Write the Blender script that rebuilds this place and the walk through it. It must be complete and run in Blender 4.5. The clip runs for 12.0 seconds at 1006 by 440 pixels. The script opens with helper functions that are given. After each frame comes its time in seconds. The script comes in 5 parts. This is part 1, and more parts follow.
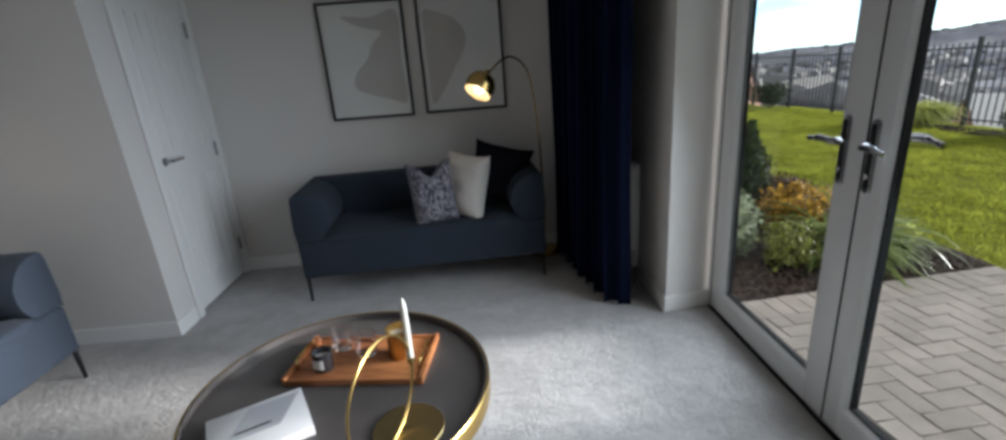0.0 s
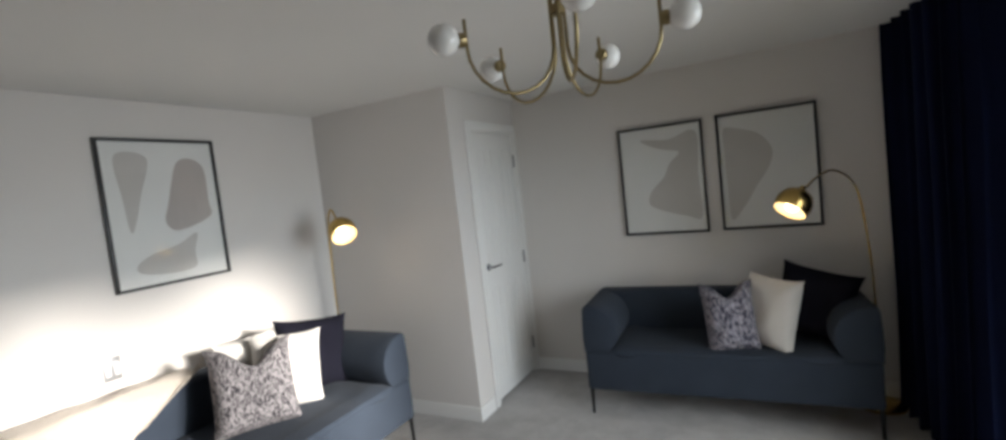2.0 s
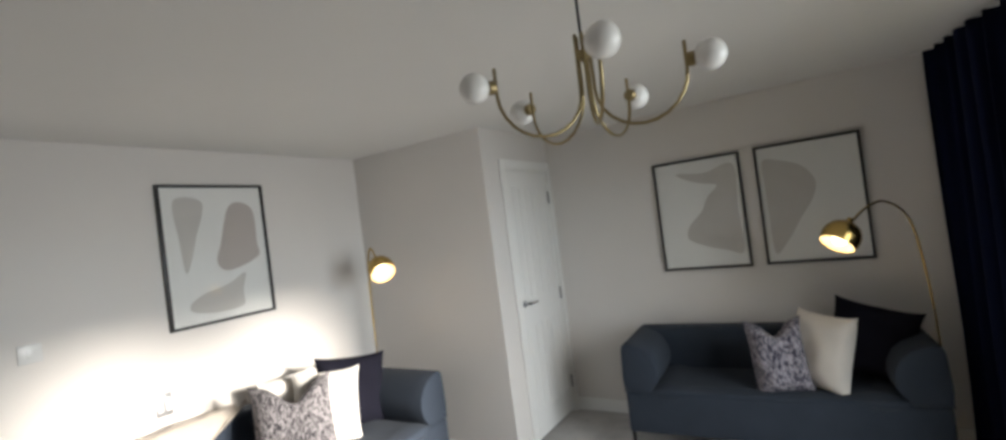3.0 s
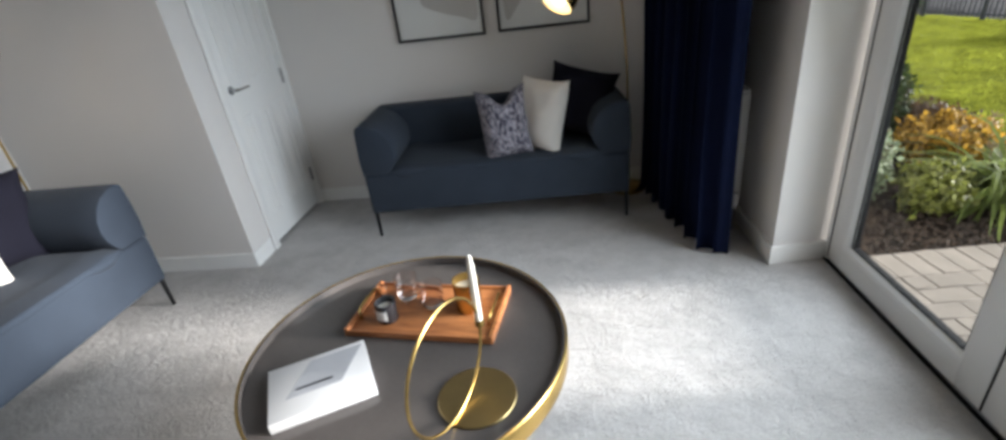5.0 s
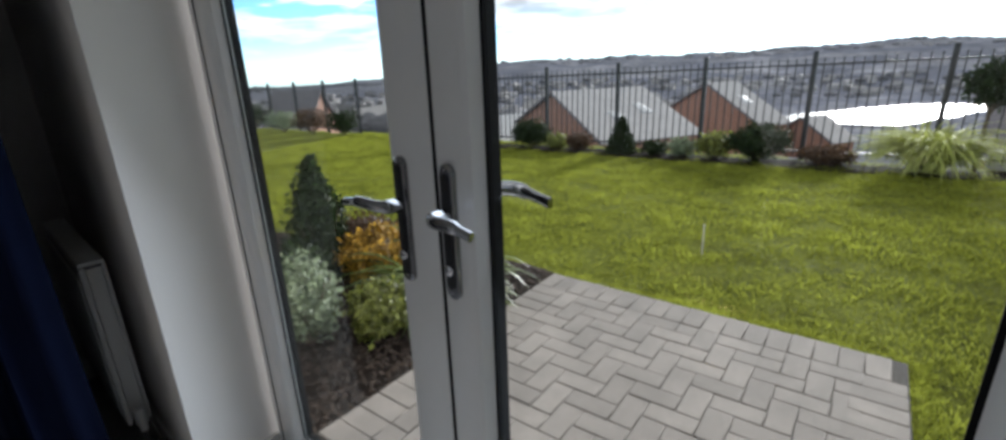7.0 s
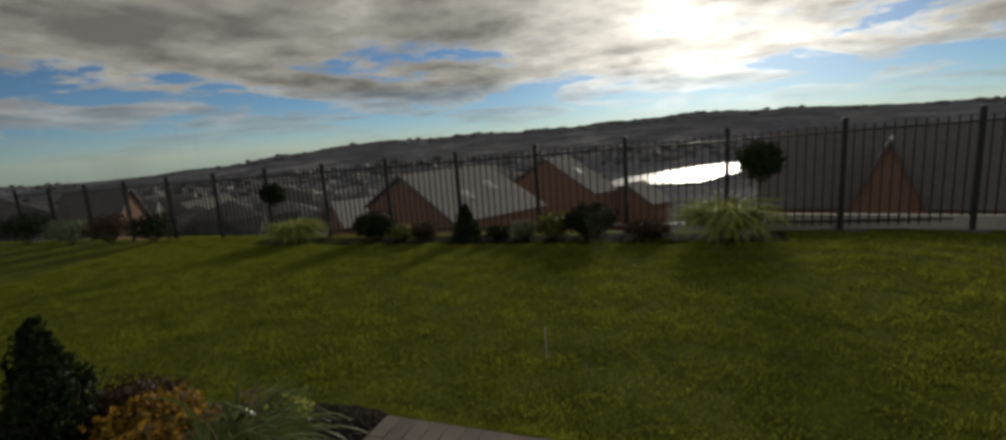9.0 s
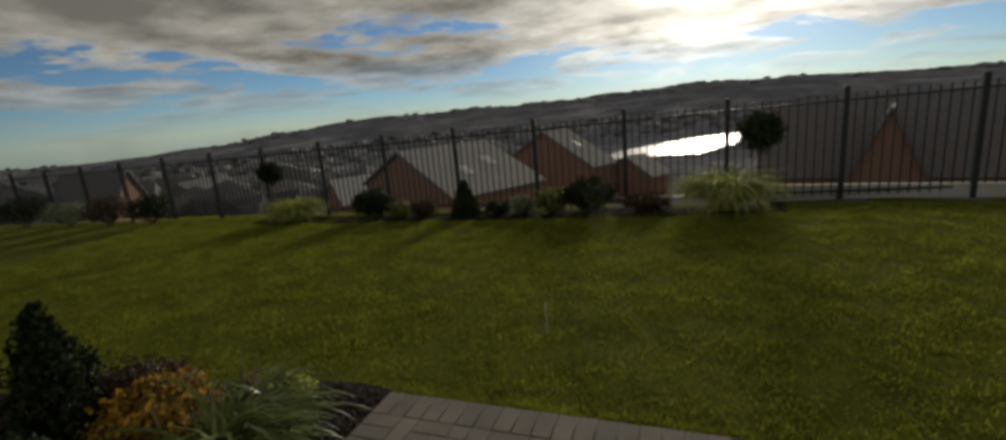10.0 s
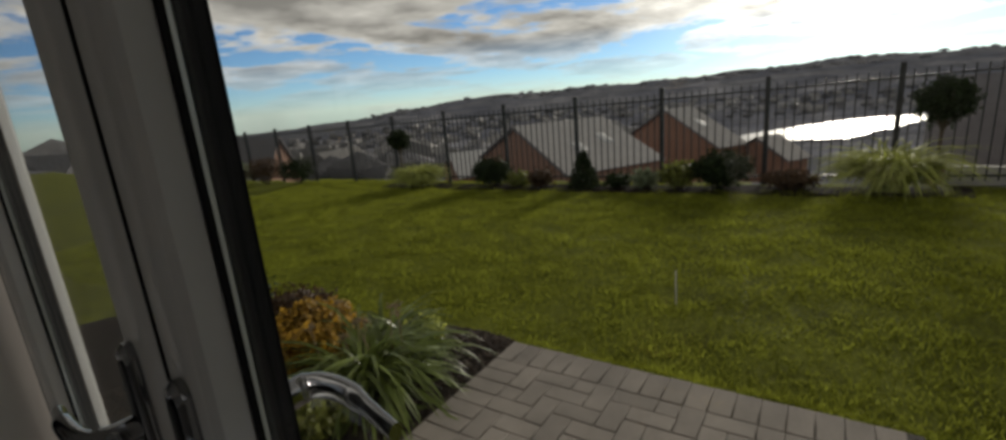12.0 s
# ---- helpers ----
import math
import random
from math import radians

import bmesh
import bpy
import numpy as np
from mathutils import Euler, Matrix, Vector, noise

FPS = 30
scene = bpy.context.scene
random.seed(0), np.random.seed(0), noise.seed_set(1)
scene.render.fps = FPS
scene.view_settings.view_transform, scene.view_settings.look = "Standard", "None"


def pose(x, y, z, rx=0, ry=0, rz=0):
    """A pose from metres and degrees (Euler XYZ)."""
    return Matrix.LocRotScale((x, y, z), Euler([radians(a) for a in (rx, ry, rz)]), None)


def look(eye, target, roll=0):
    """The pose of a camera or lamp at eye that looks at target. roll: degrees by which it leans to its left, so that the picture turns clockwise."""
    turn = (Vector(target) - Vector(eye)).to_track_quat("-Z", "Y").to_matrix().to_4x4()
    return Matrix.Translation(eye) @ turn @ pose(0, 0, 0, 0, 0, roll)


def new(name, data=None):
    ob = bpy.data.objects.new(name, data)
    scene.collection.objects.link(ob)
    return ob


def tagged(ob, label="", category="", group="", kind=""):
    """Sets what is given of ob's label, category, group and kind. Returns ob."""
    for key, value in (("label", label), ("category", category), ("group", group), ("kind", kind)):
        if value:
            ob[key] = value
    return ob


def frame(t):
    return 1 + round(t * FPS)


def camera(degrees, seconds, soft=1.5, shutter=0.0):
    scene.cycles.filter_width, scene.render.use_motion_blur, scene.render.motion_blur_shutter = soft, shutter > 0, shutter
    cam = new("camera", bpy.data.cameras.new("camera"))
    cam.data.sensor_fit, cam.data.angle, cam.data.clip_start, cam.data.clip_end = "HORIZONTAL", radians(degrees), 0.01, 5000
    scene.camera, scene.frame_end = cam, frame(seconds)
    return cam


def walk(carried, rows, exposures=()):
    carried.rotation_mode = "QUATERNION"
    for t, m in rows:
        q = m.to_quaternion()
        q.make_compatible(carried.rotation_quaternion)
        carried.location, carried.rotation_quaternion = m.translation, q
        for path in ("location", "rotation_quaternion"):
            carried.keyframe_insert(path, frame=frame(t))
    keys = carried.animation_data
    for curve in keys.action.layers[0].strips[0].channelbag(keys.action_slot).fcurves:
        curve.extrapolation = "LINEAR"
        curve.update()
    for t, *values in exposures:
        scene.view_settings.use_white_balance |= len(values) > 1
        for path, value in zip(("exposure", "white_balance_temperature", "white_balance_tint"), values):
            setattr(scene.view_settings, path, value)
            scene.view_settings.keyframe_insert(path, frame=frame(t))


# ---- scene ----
cam = camera(91.6, 12.0, soft=3.0)
PATH = [
    (0, (0.391, 0.304, 1.466), (0.455, 2.198, 0.828), -4.3),
    (0.5, (0.369, 0.296, 1.491), (0.18, 2.208, 0.935), -5.3),
    (1, (0.324, 0.305, 1.503), (-0.138, 2.197, 1.046), -5.5),
    (1.5, (0.276, 0.296, 1.536), (-0.432, 2.133, 1.184), -5.7),
    (2, (0.265, 0.283, 1.562), (-0.672, 2.045, 1.431), -6.4),
    (2.5, (0.26, 0.283, 1.567), (-0.782, 1.989, 1.617), -7.0),
    (2.7, (0.27, 0.272, 1.577), (-0.805, 1.957, 1.638), -7.2),
    (4.3, (0.361, 0.367, 1.535), (-0.286, 2.199, 1.062), -8.2),
    (4.5, (0.365, 0.409, 1.506), (-0.201, 2.24, 0.935), -8.3),
    (5, (0.359, 0.581, 1.421), (0.116, 2.357, 0.535), -7.0),
    (5.5, (0.425, 0.729, 1.365), (0.657, 2.448, 0.369), -5.5),
    (6, (0.663, 0.914, 1.357), (1.284, 2.577, 0.435), -5.2),
    (6.5, (0.886, 1.048, 1.349), (1.921, 2.569, 0.565), -3.7),
    (7, (1.109, 1.187, 1.347), (2.518, 2.464, 0.733), -1.99),
    (7.5, (1.281, 1.255, 1.382), (2.868, 2.360, 0.885), -3.84),
    (7.7, (1.357, 1.280, 1.384), (2.980, 2.345, 0.928), -3.63),
    (9.3, (1.553, 1.186, 1.546), (3.342, 2.002, 1.193), -4.31),
    (9.5, (1.550, 1.204, 1.536), (3.336, 2.009, 1.156), -4.16),
    (10, (1.572, 1.199, 1.539), (3.327, 2.033, 1.093), -4.98),
    (10.5, (1.582, 1.209, 1.503), (3.281, 2.149, 1.057), -5.89),
    (11, (1.561, 1.254, 1.465), (3.218, 2.261, 1.010), -5.65),
    (11.5, (1.542, 1.291, 1.432), (3.139, 2.387, 0.961), -5.59),
    (12, (1.517, 1.338, 1.394), (3.027, 2.542, 0.904), -4.83),
]
EXPOSURES = [(0, 1.72, 6000, 10), (0.5, 1.75, 6000, 10), (1.5, 1.95, 6150, 10), (2.5, 2.45, 6750, 10), (4.5, 2.28, 6350, 10), (5.5, 2.38, 6100, 10),
             (6.5, 2.2, 5850, 10), (7.7, 0.5, 6150, 10), (9.3, -0.65, 7150, 10), (10.2, -0.52, 7200, 10), (11, -0.27, 7100, 10), (12, 0.05, 6950, 10)]
walk(cam, [(t, look(eye, target, roll)) for t, eye, target, roll in PATH], EXPOSURES)

# ---- world, sun ----
SUN_AZ, SUN_EL = radians(1.8), radians(12.0)   # azimuth from +x towards +y
SUN_DIR = Vector((math.cos(SUN_AZ) * math.cos(SUN_EL), math.sin(SUN_AZ) * math.cos(SUN_EL), math.sin(SUN_EL)))

sun = new("sun", bpy.data.lights.new("sun", "SUN"))
sun.data.energy, sun.data.angle, sun.data.color = 2.75, radians(10.0), (1.0, 0.94, 0.86)
sun.matrix_world = look(SUN_DIR * 40, (0, 0, 0))


def node(tree, kind, x=0, y=0, **values):
    n = tree.nodes.new(kind)
    n.location = (x, y)
    for key, value in values.items():
        if key in n.inputs:
            n.inputs[key].default_value = value
    return n


def ramp(tree, stops):
    n = tree.nodes.new("ShaderNodeValToRGB")
    el = n.color_ramp.elements
    while len(el) < len(stops):
        el.new(0.5)
    for e, (p, c) in zip(el, stops):
        e.position = p
        e.color = (c, c, c, 1) if isinstance(c, (int, float)) else (*c, 1)
    return n


def mix(tree, kind, fac, a, b):
    """A colour mix; fac, a and b are sockets or values."""
    n = tree.nodes.new("ShaderNodeMix")
    n.data_type, n.blend_type = "RGBA", kind
    for socket, value in ((n.inputs[0], fac), (n.inputs[6], a), (n.inputs[7], b)):
        if hasattr(value, "links"):
            tree.links.new(value, socket)
        elif isinstance(value, (int, float)):
            socket.default_value = value if socket == n.inputs[0] else (value, value, value, 1)
        else:
            socket.default_value = (*value, 1)
    return n.outputs[2]


def calc(tree, op, a, b=0.0):
    n = tree.nodes.new("ShaderNodeMath")
    n.operation = op
    for socket, value in zip(n.inputs, (a, b)):
        if hasattr(value, "links"):
            tree.links.new(value, socket)
        else:
            socket.default_value = value
    return n.outputs[0]


world = bpy.data.worlds.new("sky")
scene.world = world
world.use_nodes = True
wt = world.node_tree
wt.nodes.clear()
sky = wt.nodes.new("ShaderNodeTexSky")
sky.sky_type, sky.sun_disc = "NISHITA", False
sky.sun_elevation, sky.sun_rotation = SUN_EL, radians(90) - SUN_AZ
sky.air_density, sky.dust_density, sky.ozone_density = 0.65, 0.0, 4.0
coord = wt.nodes.new("ShaderNodeTexCoord")
split = wt.nodes.new("ShaderNodeSeparateXYZ")
wt.links.new(coord.outputs["Generated"], split.inputs[0])
height = calc(wt, "ADD", calc(wt, "MAXIMUM", split.outputs[2], 0.0), 0.11)
flat = wt.nodes.new("ShaderNodeCombineXYZ")
wt.links.new(calc(wt, "DIVIDE", split.outputs[0], height), flat.inputs[0])
wt.links.new(calc(wt, "DIVIDE", split.outputs[1], height), flat.inputs[1])
flat.inputs[2].default_value = 3.4
cloud = node(wt, "ShaderNodeTexNoise", Scale=0.85, Detail=12.0, Roughness=0.6, Distortion=0.3)
wt.links.new(flat.outputs[0], cloud.inputs["Vector"])
shade_noise = node(wt, "ShaderNodeTexNoise", Scale=1.5, Detail=9.0, Roughness=0.62)
wt.links.new(flat.outputs[0], shade_noise.inputs["Vector"])
cover = ramp(wt, [(0.41, 0.0), (0.44, 0.55), (0.485, 1.0)])
density = calc(wt, "ADD", cloud.outputs["Fac"], calc(wt, "MULTIPLY", calc(wt, "SUBTRACT", split.outputs[2], 0.15), 0.5))
wt.links.new(density, cover.inputs[0])
dot = wt.nodes.new("ShaderNodeVectorMath")
dot.operation = "DOT_PRODUCT"
dot.inputs[1].default_value = SUN_DIR
wt.links.new(coord.outputs["Generated"], dot.inputs[0])
veil = ramp(wt, [(0.02, 0.2), (0.11, 1.0)])
wt.links.new(split.outputs[2], veil.inputs[0])
glow = calc(wt, "POWER", calc(wt, "MAXIMUM", dot.outputs["Value"], 0.0), 26.0)
shade = ramp(wt, [(0.42, 1.0), (0.48, 0.7), (0.60, 0.32)])
wt.links.new(calc(wt, "ADD", calc(wt, "MULTIPLY", density, 0.55), calc(wt, "MULTIPLY", shade_noise.outputs["Fac"], 0.45)), shade.inputs[0])
bright = calc(wt, "MULTIPLY", shade.outputs[0], calc(wt, "ADD", calc(wt, "MULTIPLY", glow, 22.0), 6.5))
cloud_colour = mix(wt, "MULTIPLY", 1.0, bright, (1.0, 0.97, 0.93))
lift = mix(wt, "ADD", 1.0, sky.outputs[0], mix(wt, "MULTIPLY", 1.0, calc(wt, "MULTIPLY", glow, 7.0), (1.0, 0.98, 0.94)))
back = node(wt, "ShaderNodeBackground", Strength=0.112)
wt.links.new(mix(wt, "MIX", calc(wt, "MULTIPLY", cover.outputs[0], veil.outputs[0]), lift, cloud_colour), back.inputs[0])
wout = wt.nodes.new("ShaderNodeOutputWorld")
wt.links.new(back.outputs[0], wout.inputs[0])


# added lamp that strengthens the sky's light coming in through the garden doors
door_light = new("door_fill_light", bpy.data.lights.new("door_fill_light", "AREA"))
door_light.data.shape, door_light.data.size, door_light.data.size_y = "RECTANGLE", 1.55, 1.85
door_light.data.energy, door_light.data.color = 7.2, (0.86, 0.94, 1.0)
door_light.data.spread = radians(108)
door_light.matrix_world = look((1.620, 1.84, 1.08), (0.0, 1.84, 0.45))


# ---- materials ----
def mat(name, base, rough=0.6, metal=0.0, vary=0.12, scale=3.0, fine=60.0, bump=0.0, bump_scale=0.0, random_tint=0.0, sheen=0.0, spec=0.5, island=0.0):
    """A surface with two scales of variation and a fine relief, in world metres."""
    m = bpy.data.materials.new(name)
    m.use_nodes = True
    t = m.node_tree
    b = t.nodes["Principled BSDF"]
    geo = t.nodes.new("ShaderNodeNewGeometry")
    big = node(t, "ShaderNodeTexNoise", Scale=scale, Detail=5.0, Roughness=0.6)
    small = node(t, "ShaderNodeTexNoise", Scale=fine, Detail=3.0, Roughness=0.6)
    for n in (big, small):
        t.links.new(geo.outputs["Position"], n.inputs["Vector"])
    both = calc(t, "ADD", calc(t, "MULTIPLY", big.outputs["Fac"], 0.6), calc(t, "MULTIPLY", small.outputs["Fac"], 0.4))
    r = ramp(t, [(0.3, 1.0 - vary), (0.7, 1.0 + vary)])
    t.links.new(both, r.inputs[0])
    colour = mix(t, "MULTIPLY", 1.0, base, r.outputs[0])
    if random_tint:
        info = t.nodes.new("ShaderNodeObjectInfo")
        rr = ramp(t, [(0.0, 1.0 - random_tint), (1.0, 1.0 + random_tint)])
        t.links.new(info.outputs["Random"], rr.inputs[0])
        colour = mix(t, "MULTIPLY", 1.0, colour, rr.outputs[0])
    if island:
        ri = ramp(t, [(0.0, 1.0 - island), (1.0, 1.0 + island)])
        t.links.new(geo.outputs["Random Per Island"], ri.inputs[0])
        colour = mix(t, "MULTIPLY", 1.0, colour, ri.outputs[0])
    t.links.new(colour, b.inputs["Base Color"])
    b.inputs["Roughness"].default_value, b.inputs["Metallic"].default_value = rough, metal
    b.inputs["Specular IOR Level"].default_value = spec
    if sheen:
        b.inputs["Sheen Weight"].default_value = sheen
    if bump:
        bn = node(t, "ShaderNodeTexNoise", Scale=bump_scale or fine, Detail=4.0, Roughness=0.7)
        t.links.new(geo.outputs["Position"], bn.inputs["Vector"])
        bp = node(t, "ShaderNodeBump", Strength=1.0, Distance=bump)
        t.links.new(bn.outputs["Fac"], bp.inputs["Height"])
        t.links.new(bp.outputs[0], b.inputs["Normal"])
    return m


def glass_mat(name, tint=(1, 1, 1), rough=0.0, base=0.008):
    m = bpy.data.materials.new(name)
    m.use_nodes = True
    t = m.node_tree
    t.nodes.clear()
    out = t.nodes.new("ShaderNodeOutputMaterial")
    clear = node(t, "ShaderNodeBsdfTransparent")
    clear.inputs[0].default_value = (*tint, 1)
    gloss = node(t, "ShaderNodeBsdfGlossy", Roughness=rough)
    face = node(t, "ShaderNodeLayerWeight", Blend=0.5)
    both = t.nodes.new("ShaderNodeMixShader")
    t.links.new(calc(t, "ADD", calc(t, "MULTIPLY", calc(t, "POWER", face.outputs["Facing"], 5.0), 0.4), base), both.inputs[0])
    t.links.new(clear.outputs[0], both.inputs[1])
    t.links.new(gloss.outputs[0], both.inputs[2])
    t.links.new(both.outputs[0], out.inputs[0])
    return m


def lit_mat(name, colour, strength):
    m = bpy.data.materials.new(name)
    m.use_nodes = True
    b = m.node_tree.nodes["Principled BSDF"]
    b.inputs["Base Color"].default_value = (0.8, 0.78, 0.72, 1)
    b.inputs["Emission Color"].default_value = (*colour, 1)
    b.inputs["Emission Strength"].default_value = strength
    return m


def woven_mat(name, base, light, scale, contrast=0.5):
    """A two-coloured printed or knotted cloth."""
    m = mat(name, base, 0.95, bump=0.002, bump_scale=500)
    t = m.node_tree
    b = t.nodes["Principled BSDF"]
    tc = t.nodes.new("ShaderNodeTexCoord")
    mp = node(t, "ShaderNodeMapping")
    mp.inputs["Scale"].default_value = (1.0, 1.0, 0.45)
    t.links.new(tc.outputs["Object"], mp.inputs[0])
    n = node(t, "ShaderNodeTexNoise", Scale=scale, Detail=2.0, Roughness=0.5, Distortion=0.8)
    t.links.new(mp.outputs[0], n.inputs["Vector"])
    r = ramp(t, [(0.5 - 0.06 / contrast, base), (0.5 + 0.06 / contrast, light)])
    t.links.new(n.outputs["Fac"], r.inputs[0])
    t.links.new(r.outputs[0], b.inputs["Base Color"])
    return m


def wood_mat(name, dark, light):
    m = mat(name, light, 0.42, bump=0.0004, bump_scale=90)
    t = m.node_tree
    b = t.nodes["Principled BSDF"]
    tc = t.nodes.new("ShaderNodeTexCoord")
    mp = node(t, "ShaderNodeMapping")
    mp.inputs["Scale"].default_value = (3.0, 38.0, 12.0)
    t.links.new(tc.outputs["Object"], mp.inputs[0])
    n = node(t, "ShaderNodeTexNoise", Scale=1.6, Detail=6.0, Roughness=0.6, Distortion=0.6)
    t.links.new(mp.outputs[0], n.inputs["Vector"])
    r = ramp(t, [(0.3, dark), (0.7, light)])
    t.links.new(n.outputs["Fac"], r.inputs[0])
    t.links.new(r.outputs[0], b.inputs["Base Color"])
    return m


def let_light_through(m, amount):
    """Leaves pass some of the light that falls on their far side."""
    t = m.node_tree
    b = t.nodes["Principled BSDF"]
    back = t.nodes.new("ShaderNodeBsdfTranslucent")
    t.links.new(b.inputs["Base Color"].links[0].from_socket, back.inputs[0])
    both = node(t, "ShaderNodeMixShader", Fac=amount)
    t.links.new(b.outputs[0], both.inputs[1])
    t.links.new(back.outputs[0], both.inputs[2])
    t.links.new(both.outputs[0], t.nodes["Material Output"].inputs[0])


def carpet_mat(name, base):
    """Cut pile: fine grain, and wide soft marks where the pile has been brushed or trodden."""
    m = mat(name, base, 0.97, vary=0.16, scale=7, fine=95, bump=0.007, bump_scale=75, sheen=0.04, spec=0.05)
    t = m.node_tree
    b = t.nodes["Principled BSDF"]
    geo = t.nodes.new("ShaderNodeNewGeometry")
    mp = node(t, "ShaderNodeMapping")
    mp.inputs["Scale"].default_value = (1.0, 1.35, 1.0)
    mp.inputs["Rotation"].default_value = (0.0, 0.0, 0.5)
    t.links.new(geo.outputs["Position"], mp.inputs[0])
    n = node(t, "ShaderNodeTexNoise", Scale=3.1, Detail=7.0, Roughness=0.7, Distortion=0.5)
    t.links.new(mp.outputs[0], n.inputs["Vector"])
    r = ramp(t, [(0.38, 0.92), (0.62, 1.05)])
    # trodden tufts: soft dents a few centimetres across under the fine pile
    tuft = node(t, "ShaderNodeTexNoise", Scale=15.0, Detail=6.0, Roughness=0.68, Distortion=0.9)
    t.links.new(geo.outputs["Position"], tuft.inputs["Vector"])
    dent = node(t, "ShaderNodeBump", Strength=1.0, Distance=0.010)
    t.links.new(tuft.outputs["Fac"], dent.inputs["Height"])
    fine_bump = b.inputs["Normal"].links[0].from_node
    t.links.new(dent.outputs[0], fine_bump.inputs["Normal"])
    t.links.new(n.outputs["Fac"], r.inputs[0])
    t.links.new(mix(t, "MULTIPLY", 1.0, b.inputs["Base Color"].links[0].from_socket, r.outputs[0]), b.inputs["Base Color"])
    return m


def hazy_valley_mat(name):
    """Pale winter fields and dark woods seen from far off, colours greyed for haze."""
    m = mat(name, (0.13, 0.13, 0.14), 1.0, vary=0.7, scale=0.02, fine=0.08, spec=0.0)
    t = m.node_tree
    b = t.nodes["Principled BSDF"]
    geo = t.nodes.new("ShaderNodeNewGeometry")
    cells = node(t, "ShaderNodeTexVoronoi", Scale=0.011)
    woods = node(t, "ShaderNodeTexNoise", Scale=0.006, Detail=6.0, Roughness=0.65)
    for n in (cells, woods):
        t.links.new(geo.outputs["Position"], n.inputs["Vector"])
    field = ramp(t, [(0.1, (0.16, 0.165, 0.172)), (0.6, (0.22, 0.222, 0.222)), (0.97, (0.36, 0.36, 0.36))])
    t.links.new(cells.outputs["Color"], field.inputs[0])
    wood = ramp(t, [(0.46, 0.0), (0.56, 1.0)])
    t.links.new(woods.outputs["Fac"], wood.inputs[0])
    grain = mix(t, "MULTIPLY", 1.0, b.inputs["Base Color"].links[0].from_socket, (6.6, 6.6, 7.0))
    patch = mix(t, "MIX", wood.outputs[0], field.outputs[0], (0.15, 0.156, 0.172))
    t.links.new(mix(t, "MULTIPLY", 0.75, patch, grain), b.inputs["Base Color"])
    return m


WALL = mat("wall_paint", (0.67, 0.64, 0.615), 0.75, vary=0.03, scale=1.2, fine=180, bump=0.0004, bump_scale=260)
CEIL = mat("ceiling_paint", (0.76, 0.75, 0.73), 0.85, vary=0.02, scale=1.0, fine=150, bump=0.0003, bump_scale=240)
GLOSS_WHITE = mat("white_gloss_paint", (0.80, 0.79, 0.77), 0.32, vary=0.02, scale=2, fine=120, bump=0.0002, bump_scale=160)
CARPET = carpet_mat("grey_carpet", (0.49, 0.475, 0.465))
UPVC = mat("white_upvc", (0.68, 0.68, 0.68), 0.25, vary=0.02, scale=4, fine=90)
GASKET = mat("black_rubber", (0.006, 0.006, 0.007), 0.85, spec=0.15)
CHROME = mat("chrome", (0.48, 0.48, 0.50), 0.2, metal=1.0, vary=0.04, scale=30)
DARK_CHROME = mat("dark_polished_chrome", (0.30, 0.30, 0.31), 0.14, metal=1.0, vary=0.06, scale=30)
SOFA = mat("blue_grey_wool", (0.026, 0.035, 0.051), 0.92, vary=0.14, scale=6, fine=420, bump=0.0012, bump_scale=700, sheen=0.04, spec=0.25)
BLACK_METAL = mat("black_metal", (0.02, 0.02, 0.022), 0.4, metal=0.6)
BRASS = mat("brushed_brass", (0.62, 0.43, 0.15), 0.27, metal=1.0, vary=0.08, scale=12, fine=300)
BRASS_DARK = mat("aged_brass", (0.42, 0.32, 0.15), 0.32, metal=1.0, vary=0.1, scale=14, fine=260)
BRASS_AGED = mat("dull_antique_brass", (0.30, 0.235, 0.125), 0.36, metal=1.0, vary=0.12, scale=14, fine=260)
TABLE_TOP = mat("dark_glossy_top", (0.085, 0.076, 0.072), 0.15, vary=0.1, scale=5, fine=80)
VELVET = mat("navy_velvet", (0.0024, 0.0052, 0.022), 0.9, vary=0.2, scale=5, fine=300, bump=0.0008, bump_scale=300, sheen=0.0, spec=0.12)
NAVY = mat("dark_navy_cloth", (0.005, 0.005, 0.011), 0.93, vary=0.15, scale=10, fine=300, bump=0.0008, bump_scale=400, sheen=0.0, spec=0.2)
WHITE_CLOTH = mat("ivory_cloth", (0.54, 0.515, 0.485), 0.95, vary=0.06, scale=9, fine=320, bump=0.0012, bump_scale=450, sheen=0.2)
THROW = mat("beige_wool_throw", (0.50, 0.44, 0.38), 0.97, vary=0.12, scale=10, fine=260, bump=0.004, bump_scale=260, sheen=0.3)
PRINT = woven_mat("ink_print_cloth", (0.028, 0.028, 0.05), (0.31, 0.295, 0.34), 70)
PRINT2 = woven_mat("charcoal_knot_cloth", (0.013, 0.012, 0.016), (0.27, 0.25, 0.26), 92)
WOOD = wood_mat("acacia_wood", (0.19, 0.062, 0.022), (0.50, 0.20, 0.07))
BLACK_FRAME = mat("black_picture_frame", (0.012, 0.012, 0.013), 0.4, vary=0.1)
PAPER = mat("print_paper", (0.72, 0.72, 0.70), 0.8, vary=0.02, scale=8, fine=200)
GREY_INK = mat("warm_grey_ink", (0.52, 0.50, 0.475), 0.85, vary=0.05, scale=10, fine=160)
TAUPE_INK = mat("taupe_ink", (0.45, 0.41, 0.385), 0.85, vary=0.05, scale=10, fine=160)
WAX = mat("candle_wax", (0.78, 0.75, 0.68), 0.5, vary=0.03)
